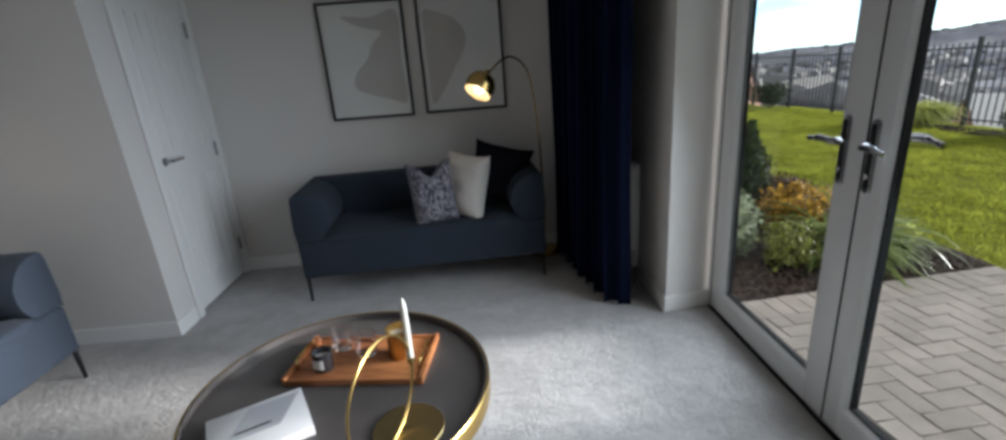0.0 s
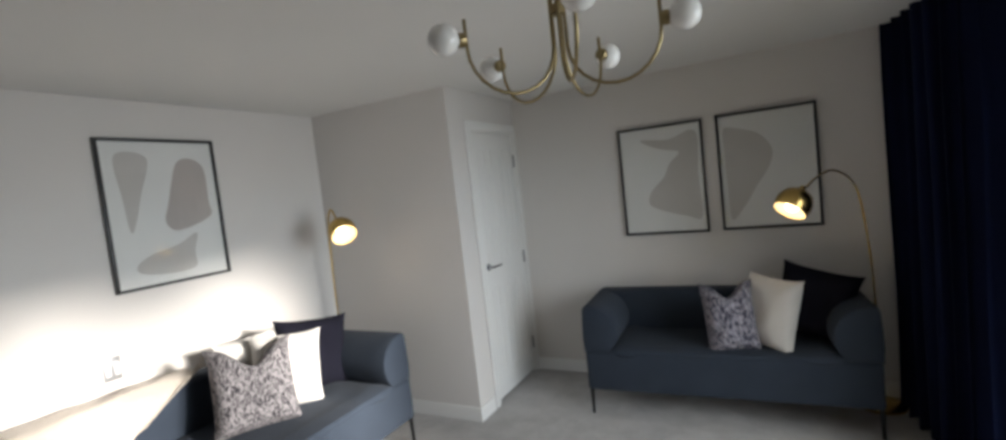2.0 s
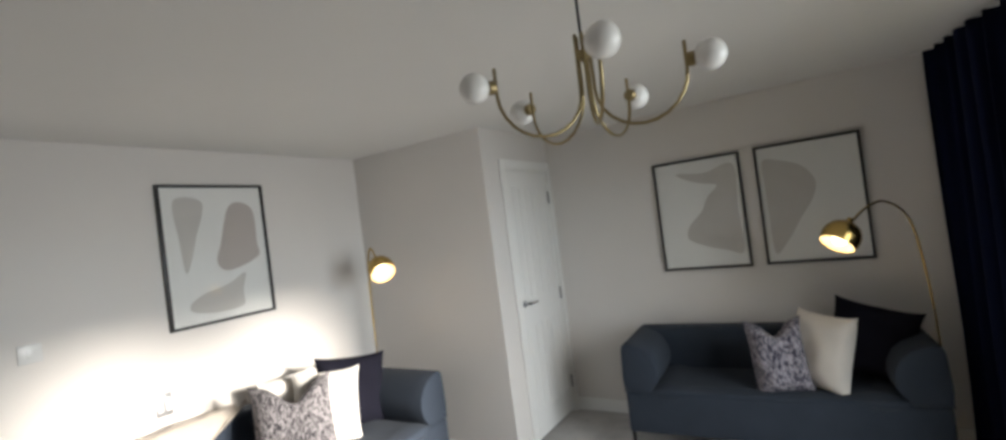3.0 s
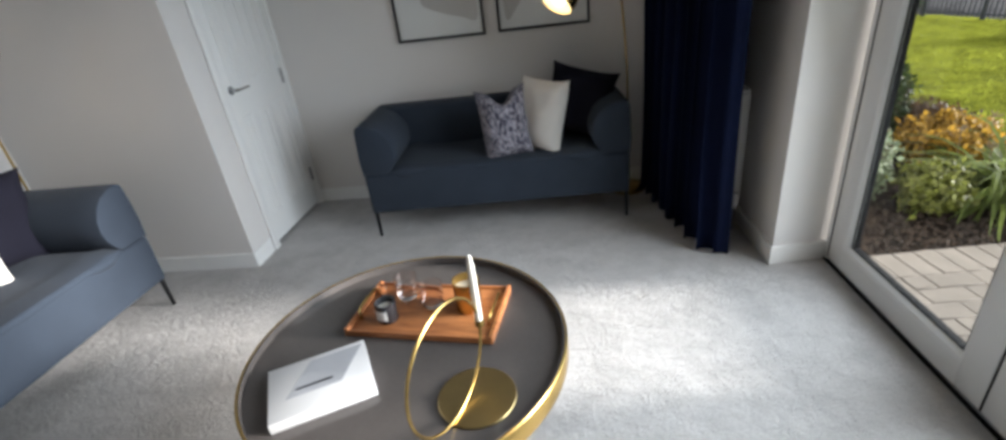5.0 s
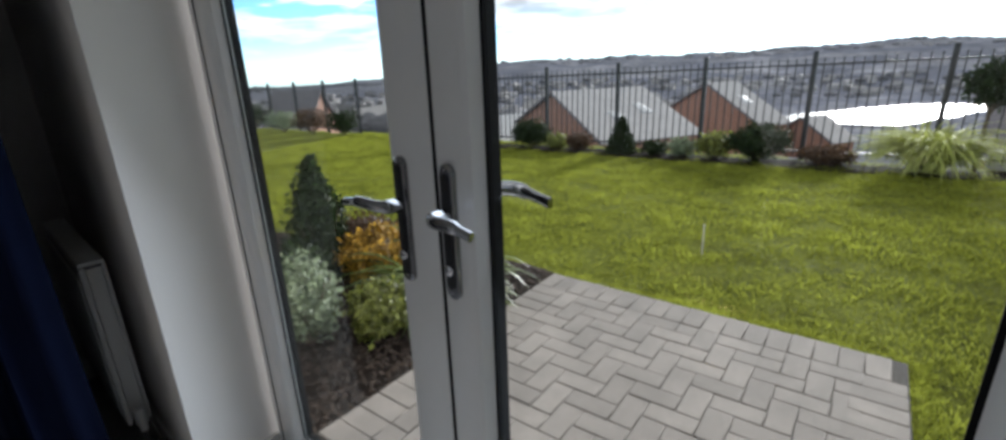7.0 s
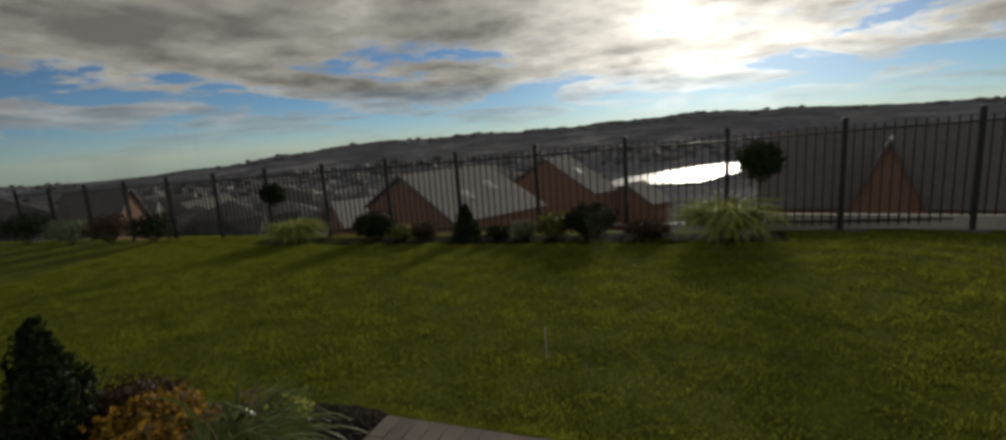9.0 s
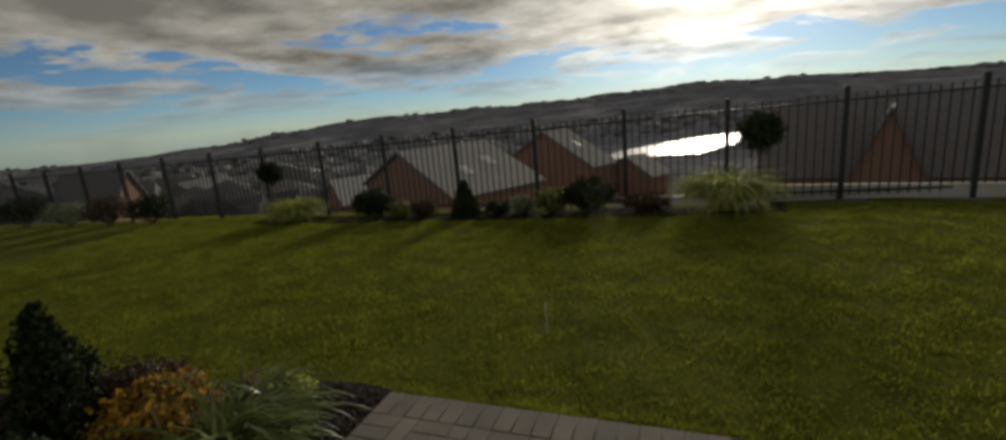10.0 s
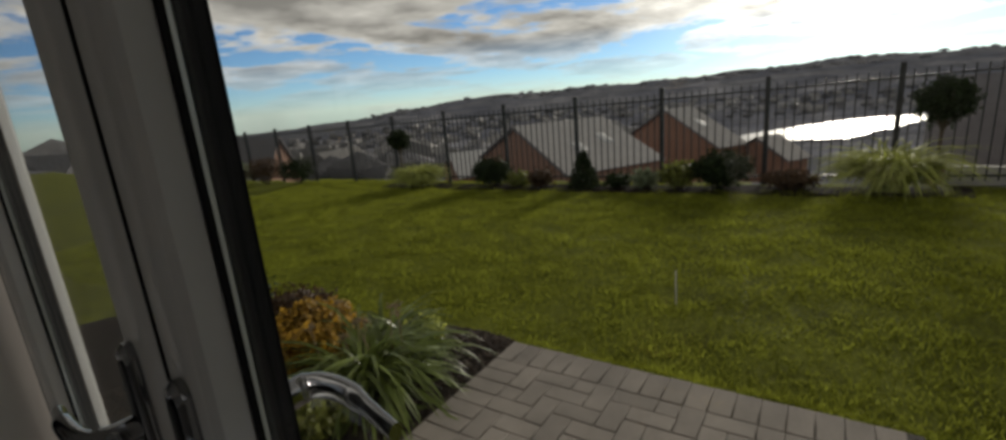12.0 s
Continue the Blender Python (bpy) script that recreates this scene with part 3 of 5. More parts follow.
        for z in (0.968, 1.186):
            part("screw", lathe([(0, 0), (0.004, 0), (0.003, 0.002), (0, 0.002)], 10), CHROME, leaf, "chrome screw head", pose(a - 0.011, hy, z, 0, -90, 0))
    # flush black strip that gives the gap between the leaves its shade
    part("meeting_gap_strip", box(x0 - 0.0125, x0 + 0.03, mid - 0.0034, mid + 0.0034, 0.034, top - 0.07), GASKET, d, "black strip drawn in for the dark gap between the leaves", smooth=False)


garden_doors()

# ---- ground, valley and far hill: one sheet ----
FENCE_A, FENCE_B = Vector((8.85, 14.0)), Vector((9.52, -0.3))
FENCE_DIR = (FENCE_B - FENCE_A).normalized()
SKYLINE = [(-180, 0.0), (-60, 0.2), (-17, 0.1), (-5.5, 0.55), (5.7, 0.72), (19, 0.15), (38, 0.1), (47.7, -0.65), (55, -1.4), (65, -1.8), (75, -1.5), (110, -0.8), (180, 0.0)]


def ground_z(x, y):
    edge = FENCE_A.x + (FENCE_A.y - y) * FENCE_DIR.x / -FENCE_DIR.y + 0.25
    base = min(lawn_z(min(x, 12.0), max(min(y, 24.0), -12.0)), -0.075)
    d = x - edge
    if d <= 0:
        return base
    r = math.hypot(x - 1.5, y - 1.2)
    fall = -6.5 * (1 - math.exp(-d / 14.0)) - 36.5 * (min(max((r - 50.0) / 270.0, 0.0), 1.0) ** 1.2)
    z = base + fall
    if r > 620:
        az = math.degrees(math.atan2(y - 1.2, x - 1.5))
        el = float(np.interp(az, [a for a, _ in SKYLINE], [e for _, e in SKYLINE]))
        peak = 1.5 + 1900 * math.tan(radians(el))
        u = min((r - 620) / 1280.0, 1.0)
        z = z + (peak - z) * (u * u * (3 - 2 * u)) + 9 * u * noise.noise(Vector((x / 170, y / 170, 0))) + 3.5 * u * noise.noise(Vector((x / 28, y / 28, 3)))
        if r > 2000:
            z -= (r - 2000) * 0.06
    elif r > 120:
        z += 1.2 * noise.noise(Vector((x / 60, y / 60, 7))) * min((r - 120) / 100, 1.0) * (0.0 if 330 < r < 620 else 1.0)
    return z


def ground():
    angles = [radians(a) for a in [*np.arange(-40, 100, 0.7), *np.arange(100, 320, 4.0)]]
    radii = [0.0, *np.arange(1.0, 14.0, 0.35), *np.geomspace(14.0, 4500, 70)]
    rows, verts, faces = [], [(1.5, 1.2, -0.3)], []
    for r in radii[1:]:
        row = []
        for a in angles:
            x, y = 1.5 + r * math.cos(a), 1.2 + r * math.sin(a)
            row.append(len(verts))
            inside = -3.1 < x < 1.8 and -2.2 < y < 4.4
            verts.append((x, y, -0.3 if inside else ground_z(x, y)))
        rows.append(row)
    n = len(angles)
    for k in range(n):
        faces.append((0, rows[0][k], rows[0][(k + 1) % n]))
    for a, b in zip(rows, rows[1:]):
        for k in range(n):
            j = (k + 1) % n
            faces.append((a[k], b[k], b[j], a[j]))
    me = bpy.data.meshes.new("ground")
    me.from_pydata(verts, [], faces)
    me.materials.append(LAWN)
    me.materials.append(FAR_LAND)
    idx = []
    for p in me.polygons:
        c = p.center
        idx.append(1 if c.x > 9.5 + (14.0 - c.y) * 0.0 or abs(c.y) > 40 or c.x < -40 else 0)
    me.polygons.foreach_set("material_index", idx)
    me.polygons.foreach_set("use_smooth", [True] * len(me.polygons))
    tagged(new("ground", me), "sloping mown lawn that falls to a wide valley and far hills", kind="structure")


ground()


def water():
    bm = bmesh.new()
    near, far = [], []
    level = ground_z(445, 20) + 1.2
    for k in range(41):
        az = -3.5 + 17.2 * k / 40
        r0 = float(np.interp(az, [-3.5, -0.5, 3, 8, 13.7], [520, 440, 378, 376, 372])) + 9 * noise.noise(Vector((az * 0.9, 0, 0)))
        r1 = float(np.interp(az, [-3.5, -1, 3, 7, 11, 13.0, 13.7], [545, 540, 515, 465, 430, 395, 373])) + 12 * noise.noise(Vector((az * 0.7, 5, 0)))
        for lst, r in ((near, r0), (far, max(r1, r0 + 1))):
            lst.append(bm.verts.new((1.5 + r * math.cos(radians(az)), 1.2 + r * math.sin(radians(az)), level)))
    for k in range(40):
        bm.faces.new((near[k], far[k], far[k + 1], near[k + 1]))
    bmesh.ops.recalc_face_normals(bm, faces=bm.faces)
    structure("water", bm, WATER, "bright river in the valley below the houses")


water()


# ---- the fence ----
def along(s, off=0.0):
    """A place on the fence line, s metres along it, off metres to the lawn side."""
    p = FENCE_A + FENCE_DIR * s + Vector((FENCE_DIR.y, -FENCE_DIR.x)) * off
    return p.x, p.y


def fence():
    f = thing("fence", pose(0, 0, 0), "black metal railing fence along the lawn's far edge", "fence")
    stops = [14.21 - 1.42 * k - 0.012 * k * k * (1 if k > 0 else 0) for k in range(-6, 14)]
    post_me = link_mesh("post", box(-0.032, 0.032, -0.032, 0.032, -0.15, 1.52, 0.004, 1), FENCE)
    bar_me = link_mesh("picket", box(-0.008, 0.008, -0.008, 0.008, 0.06, 1.43), FENCE)
    turn = math.degrees(math.atan2(FENCE_DIR.y, FENCE_DIR.x))
    for s in stops:
        x, y = along(s)
        ob = new("post", post_me)
        ob.parent, ob.matrix_basis = f, pose(x, y, lawn_z(x, y), 0, 0, turn)
    for s1, s0 in zip(stops, stops[1:]):
        (xa, ya), (xb, yb) = along(s0), along(s1)
        za, zb = lawn_z(xa, ya), lawn_z(xb, yb)
        for h in (0.12, 1.34):
            part("rail", tube([(xa, ya, za + h), (xb, yb, zb + h)], 0.018, 4), FENCE, f, smooth=False)
        n = 13
        for k in range(1, n):
            u = k / n
            ob = new("picket", bar_me)
            ob.parent, ob.matrix_basis = f, pose(xa + (xb - xa) * u, ya + (yb - ya) * u, za + (zb - za) * u, 0, 0, turn)


fence()
bm = bmesh.new()
for s0, s1 in ((13.3, 23.0),):
    (xa, ya), (xb, yb) = along(s0, 0.09), along(s1, 0.09)
    za, zb = lawn_z(xa, ya), lawn_z(xb, yb)
    box(-0.05, 0.05, yb, ya, -0.2, 0.09, 0.01, bm=bm)
    bm.transform(Matrix.Translation(((xa + xb) / 2, 0, (za + zb) / 2)))
structure("kerb", bm, STONE_KERB, "pale concrete edging under the fence")


# ---- houses beyond the fence ----
def house(name, px, py, ridge_z, turn, length, half, drop, wall_h, roof, label, lights=(), gable=True):
    """A gabled house; the near end of its ridge is at px, py, and the ridge runs along local x."""
    h = thing(name, pose(px, py, ridge_z, 0, 0, turn), label, "house", "houses below the garden")
    bm = bmesh.new()
    v = [bm.verts.new(p) for p in ((0, -half, -drop), (0, half, -drop), (0, 0, -0.08), (0, -half, -drop - wall_h), (0, half, -drop - wall_h),
                                   (length, -half, -drop), (length, half, -drop), (length, 0, -0.08), (length, -half, -drop - wall_h), (length, half, -drop - wall_h))]
    for q in ((0, 2, 1), (3, 0, 1, 4), (5, 6, 7), (8, 9, 6, 5), (3, 8, 5, 0), (4, 1, 6, 9)):
        bm.faces.new([v[i] for i in q])
    bmesh.ops.recalc_face_normals(bm, faces=bm.faces)
    part("wall", bm, BRICK, h, "red brick walls", smooth=False)
    slope = math.hypot(half, drop) + 0.16
    pitch = math.atan2(drop, half)
    for side in (-1, 1):
        bm = bmesh.new()
        n = max(int(slope / 0.32), 4)
        for k in range(n):
            a = slope * k / n
            box(-0.14, length + 0.14, a, a + slope / n + 0.03, 0.0, 0.05 + 0.0, bm=bm)
        for f in bm.verts:
            k = f.co.y / slope * n
            f.co.z += 0.045 * (k - math.floor(k - 1e-4)) if f.co.z > 0.02 else 0
        m = Matrix.Rotation(-side * pitch if side > 0 else pitch, 4, "X")
        if side < 0:
            m = m @ Matrix.Diagonal((1, -1, 1, 1))
        bm.transform(m)
        bmesh.ops.recalc_face_normals(bm, faces=bm.faces)
        r = part("roof", bm, roof, h, "tiled roof slope", smooth=False)
        if side < 0:
            for lx, ly in lights:
                w = box(lx, lx + 0.55, ly, ly + 0.95, 0.06, 0.15, 0.01)
                w.transform(m)
                bmesh.ops.recalc_face_normals(w, faces=w.faces)
                part("skylight", w, FASCIA, r, "white-framed roof window")
    if gable:
        for side in (-1, 1):
            part("verge", tube([(-0.15, 0, 0.02), (-0.15, side * (half + 0.14), -drop - 0.14 * drop / half + 0.02)], 0.07, 4), ROOF_DARK, h, smooth=False)
    return h


house("house", 21.39, 15.93, -0.2, -26.3, 5.2, 4.5, 1.85, 5.0, ROOF_GREY, "brick house with a grey tiled roof and two roof windows", ((1.6, 2.5), (3.4, 1.9)))
house("house", 34.8, 13.2, -0.45, -28.0, 2.2, 4.5, 2.2, 6.0, ROOF_GREY, "brick house with a sunlit tiled roof", ((0.7, 1.9),))
house("house", 34.4, 7.44, -2.35, -30, 1.7, 2.05, 1.12, 5.0, ROOF_GREY, "low brick house with a tiled roof")
house("house", 39.5, -0.8, 0.35, -94, 19.0, 5.0, 4.2, 3.0, ROOF_DARK, "long house with a dark tiled roof", gable=False)
house("house", 30.9, -5.8, -0.05, -14, 5.0, 1.65, 3.6, 3.0, ROOF_DARK, "steep brick gable of a dark-roofed house")
house("shed", 13.6, 29.0, 0.2, -60, 2.6, 1.5, 1.9, 1.4, ROOF_DARK, "garden shed with a pale gable beyond the fence")
house("house", 28.5, 27.5, -2.6, -35, 6.0, 3.0, 1.4, 3.0, FASCIA, "low pale-roofed building beyond the fence", gable=False)


def far_town():
    """Small far houses and dark tree clumps in the valley."""
    rnd = random.Random(5)
    verts, faces = [], []
    for k in range(620):
        az, r = radians(rnd.uniform(-24, 66)), rnd.uniform(95, 900)
        x, y = 1.5 + r * math.cos(az), 1.2 + r * math.sin(az)
        if 80 < r < 610 and -6 < math.degrees(az) < 17:
            continue
        z = ground_z(x, y)
        t = rnd.uniform(0, math.pi)
        l, w, h, g = rnd.uniform(6, 16), rnd.uniform(5, 8), rnd.uniform(3, 5.5), rnd.uniform(1.5, 3)
        c, s = math.cos(t), math.sin(t)
        i = len(verts)
        for a, b, q in ((-l, -w, 0), (l, -w, 0), (l, w, 0), (-l, w, 0), (-l, -w, h), (l, -w, h), (l, w, h), (-l, w, h), (-l, 0, h + g), (l, 0, h + g)):
            verts.append((x + (a * c - b * s) / 2, y + (a * s + b * c) / 2, z + q))
        for q in ((0, 1, 5, 4), (1, 2, 6, 5), (2, 3, 7, 6), (3, 0, 4, 7), (4, 5, 9, 8), (6, 7, 8, 9), (5, 6, 9), (7, 4, 8)):
            faces.append(tuple(i + j for j in q))
    me = bpy.data.meshes.new("far_houses")
    me.from_pydata(verts, [], faces)
    me.materials.append(HOUSE_FAR)
    tagged(new("far_houses", me), "small far houses scattered over the valley town", "town", kind="stuff")
    bm = bmesh.new()
    for k in range(900):
        az, r = radians(rnd.uniform(-26, 80)), 45 + 900 * rnd.random() ** 1.2
        if math.degrees(az) < 33 and r < 90:
            continue
        if 60 < r < 610 and -7 < math.degrees(az) < 17:
            continue
        x, y = 1.5 + r * math.cos(az), 1.2 + r * math.sin(az)
        size = rnd.uniform(1.5, 3.0) * (1 + r / 1100)
        one = bmesh.new()
        bmesh.ops.create_icosphere(one, subdivisions=1, radius=1.0)
        for v in one.verts:
            v.co *= 1 + 0.35 * noise.noise(v.co * 2 + Vector((k, 0, 0)))
        one.transform(Matrix.Translation((x, y, ground_z(x, y) + size * 0.4)) @ Matrix.Diagonal((size * 1.3, size * 1.6, size * 0.85, 1)))
        merge(bm, one)
    for k in range(700):
        az, r = radians(rnd.uniform(-26, 72)), rnd.uniform(1450, 1930)
        x, y = 1.5 + r * math.cos(az), 1.2 + r * math.sin(az)
        if noise.noise(Vector((x / 260, y / 260, 9))) < -0.05:
            continue
        size = rnd.uniform(3, 7)
        one = bmesh.new()
        bmesh.ops.create_icosphere(one, subdivisions=1, radius=1.0)
        one.transform(Matrix.Translation((x, y, ground_z(x, y))) @ Matrix.Diagonal((size * 1.6, size * 2.2, size * rnd.uniform(0.6, 1.0), 1)))
        merge(bm, one)
    # distance haze is mixed into the trees' grey base colour
    ob = part("far_trees", bm, mat("hazy_winter_trees", (0.16, 0.157, 0.168), 1.0, vary=0.4, scale=0.4, fine=3, bump=0.3, bump_scale=1.5, island=0.4), smooth=False)
    tagged(ob, "bare winter trees and hedges on the valley sides, greyed for haze", "trees", kind="stuff")


far_town()


# ---- sofas ----
def rounded(x0, x1, y0, y1, z0, z1, bevel, puff=0.0, segments=4):
    """An upholstered block: rounded edges and gently swelling faces."""
    bm = bmesh.new()
    bmesh.ops.create_cube(bm, size=1.0)
    bmesh.ops.subdivide_edges(bm, edges=bm.edges[:], cuts=5, use_grid_fill=True)
    cx, cy, cz, sx, sy, sz = (x0 + x1) / 2, (y0 + y1) / 2, (z0 + z1) / 2, x1 - x0, y1 - y0, z1 - z0
    for v in bm.verts:
        p = Vector((v.co.x * sx, v.co.y * sy, v.co.z * sz))
        core = Vector((max(-sx / 2 + bevel, min(sx / 2 - bevel, p.x)), max(-sy / 2 + bevel, min(sy / 2 - bevel, p.y)), max(-sz / 2 + bevel, min(sz / 2 - bevel, p.z))))
        d = p - core
        if d.length > 1e-6:
            p = core + d.normalized() * bevel
        u, w, q = v.co.x * 2, v.co.y * 2, v.co.z * 2
        grow = puff * (1 - u * u) * (1 - w * w) if abs(q) > 0.99 else puff * (1 - u * u) * (1 - q * q) if abs(w) > 0.99 else puff * (1 - w * w) * (1 - q * q)
        p += d.normalized() * grow if d.length > 1e-6 else Vector()
        v.co = p + Vector((cx, cy, cz))
    bmesh.ops.subdivide_edges(bm, edges=bm.edges[:], cuts=1, use_grid_fill=True, smooth=0.6)
    return bm


def bolster(side, w, d):
    """A D-shaped arm pad: upright outer face, round towards the seat, flat front end."""
    prof = [(0.0, 0.425), (-0.006, 0.50), (-0.002, 0.60), (0.004, 0.69), (0.012, 0.716), (0.034, 0.728), (0.085, 0.722), (0.140, 0.700), (0.185, 0.660),
            (0.215, 0.605), (0.222, 0.550), (0.212, 0.500), (0.192, 0.462), (0.165, 0.432), (0.150, 0.425)]
    bm = bmesh.new()
    rows = []
    steps = [(-d + 0.004, 0.93), (-d + 0.006, 0.975), (-d + 0.014, 1.0)] + [(-d + 0.014 + (2 * d - 0.06) * k / 8, 1.0) for k in range(1, 9)]
    for y, f in steps:
        swell = 0.008 * math.sin(math.pi * min(max((y + d) / (2 * d), 0), 1))
        row = []
        for x, z in prof:
            inward = 0.11 + (x - 0.11) * f + (swell if x > 0.1 else 0)
            row.append(bm.verts.new((side * (w - inward), y, 0.57 + (z - 0.57) * f)))
        rows.append(row)
    n = len(prof)
    for p, q in zip(rows, rows[1:]):
        for k in range(n):
            j = (k + 1) % n
            bm.faces.new((p[k], p[j], q[j], q[k]))
    bm.faces.new(rows[0])
    bm.faces.new(rows[-1])
    bmesh.ops.recalc_face_normals(bm, faces=bm.faces)
    return bm


def sofa(m, width, depth, label):
    """Local -y is the front."""
    s = thing("sofa", m, label, "sofa", "matching sofas")
    w, d = width / 2, depth / 2
    part("seat_base", box(-w + 0.004, w - 0.004, -d, d - 0.01, 0.165, 0.4225, 0.018, 4), SOFA, s)
    part("seat_cushion", rounded(-w + 0.15, w - 0.15, -d + 0.006, d - 0.12, 0.395, 0.446, 0.022, 0.010), SOFA, s)
    bm = box(-w + 0.012, w - 0.012, d - 0.15, d, 0.30, 0.727, 0.032, 5)
    for v in bm.verts:
        v.co.y -= 0.05 * max(0.66 - v.co.z, 0.0) * (1 if v.co.y < d - 0.08 else 0)
    part("backrest", bm, SOFA, s)
    for side in (-1, 1):
        part("armrest", bolster(side, w, d), SOFA, s)
        part("seam", tube([(side * (w - 0.002), -d + 0.006, 0.4235), (side * (w - 0.20), -d + 0.004, 0.4235)], 0.0032, 6), SOFA, s)
        part("side_seam", tube([(side * (w + 0.001), -d + 0.012, 0.4235), (side * (w + 0.001), d - 0.05, 0.4235)], 0.0032, 6), SOFA, s)
        for y in (-d + 0.025, d - 0.05):
            foot = (side * (w - 0.020), y - 0.004 if y < 0 else y + 0.01, 0.0)
            part("leg", tube([(side * (w - 0.022), y, 0.185), foot], [0.014, 0.010], 10), BLACK_METAL, s, "slim black metal leg")
    return s


sofa(pose(-0.045, 3.635, 0, 0, 0, 3.0), 1.62, 0.60, "two-seat blue-grey wool sofa on slim black legs against the wall")
sofa(pose(-2.225, 1.83, 0, 0, 0, 90.0), 1.66, 0.87, "blue-grey wool sofa with a beige throw over its back")


def pillow(m, w, h, thick, material, seed, label, chop=0.0):
    ob = part("cushion", cushion(w, h, thick, seed, 0.09, chop), material, None, label, m)
    tagged(ob, category="cushion")


# leaning: rx tips the top back; the cushion's bottom edge rests on the seat
pillow(pose(0.045, 3.485, 0.625, -14, -3, 12), 0.31, 0.44, 0.22, PRINT, 1.0, "ink-blue and white printed cushion with a pinched top", 0.20)
pillow(pose(0.265, 3.53, 0.645, -13, 5, -34), 0.34, 0.45, 0.17, WHITE_CLOTH, 2.0, "ivory cushion leaning on the sofa back")
pillow(pose(0.50, 3.66, 0.68, -16, 14, -14), 0.42, 0.42, 0.14, NAVY, 3.0, "dark navy velvet cushion in the sofa's corner")
pillow(pose(-2.18, 1.87, 0.665, -20, 3, 66), 0.43, 0.47, 0.20, PRINT2, 4.0, "charcoal and white knotted cushion with a chopped top", 0.26)
pillow(pose(-2.22, 2.11, 0.655, -14, 6, 60), 0.39, 0.44, 0.16, WHITE_CLOTH, 5.0, "ivory cushion in front of a navy one")
pillow(pose(-2.40, 2.05, 0.67, -16, 0, 86), 0.42, 0.42, 0.10, WHITE_CLOTH, 7.0, "pale cushion half hidden behind a printed one")
pillow(pose(-2.28, 2.345, 0.665, -14, 6, 60), 0.44, 0.46, 0.15, NAVY, 6.0, "dark navy cushion against the sofa's arm")


def throw_blanket():
    """A blanket laid over the sofa back, its front edge slanting down."""
    bm = bmesh.new()
    rows = []
    n, k = 34, 40
    for i in range(n + 1):
        y = 1.0 + 0.78 * i / n
        low = 0.46 + 0.33 * max((y - 1.30) / 0.48, 0.0) ** 0.9
        row = []
        line = [(-2.475, low), (-2.480, 0.60 if low < 0.6 else low + 0.005), (-2.490, 0.70 if low < 0.7 else low + 0.01), (-2.53, 0.755), (-2.59, 0.765), (-2.65, 0.755), (-2.685, 0.70), (-2.69, 0.55)]
        pts = curve_points([(x, 0, z) for x, z in line], k)
        for j, p in enumerate(pts):
            wob = 0.012 * noise.noise(Vector((y * 7, j * 0.12, 1))) + 0.006 * noise.noise(Vector((y * 19, j * 0.3, 5)))
            row.append(bm.verts.new((p.x + (wob + 0.008) * (1 if j < len(pts) / 2 else 0.2), y + 0.02 * noise.noise(Vector((j * 0.1, 2, y))), p.z + max(wob, -0.004) + 0.004)))
        rows.append(row)
    for a, b in zip(rows, rows[1:]):
        for j in range(len(a) - 1):
            bm.faces.new((a[j], a[j + 1], b[j + 1], b[j]))
    bmesh.ops.recalc_face_normals(bm, faces=bm.faces)
    ob = part("throw_blanket", bm, THROW, None, "beige wool throw draped over the back of a sofa")
    ob.modifiers.new("thickness", "SOLIDIFY").thickness = 0.006
    tagged(ob, category="blanket")


throw_blanket()


# ---- round coffee table and what stands on it ----
TABLE_X, TABLE_Y, TABLE_Z = -0.17, 1.80, 0.372


def coffee_table():
    t = thing("coffee_table", pose(TABLE_X, TABLE_Y, 0), "round coffee table with a dark glossy top and brass rim", "coffee table")
    part("tabletop", lathe([(0, 0.352), (0.512, 0.352), (0.512, TABLE_Z), (0, TABLE_Z)], 96), TABLE_TOP, t, "dark glossy tabletop")
    part("rim", lathe([(0.513, 0.335), (0.522, 0.335), (0.522, 0.398), (0.519, 0.402), (0.513, 0.400), (0.513, 0.335)], 96), BRASS, t, "raised brass rim")
    part("rim_lining", lathe([(0.5085, TABLE_Z + 0.0005), (0.5125, TABLE_Z + 0.0005), (0.5125, 0.400), (0.5085, 0.400), (0.5085, TABLE_Z + 0.0005)], 96), TABLE_TOP, t, "dark inner lip")
    for k in range(4):
        a = radians(45 + 90 * k)
        part("leg", tube([(0.40 * math.cos(a), 0.40 * math.sin(a), 0.352), (0.36 * math.cos(a), 0.36 * math.sin(a), 0.0)], 0.011, 10), BRASS, t, "slim brass leg")
    ring = [(0.36 * math.cos(2 * math.pi * k / 48), 0.36 * math.sin(2 * math.pi * k / 48), 0.012) for k in range(48)]
    part("foot_ring", tube(ring, 0.008, 8, True), BRASS, t, "brass foot ring")


coffee_table()


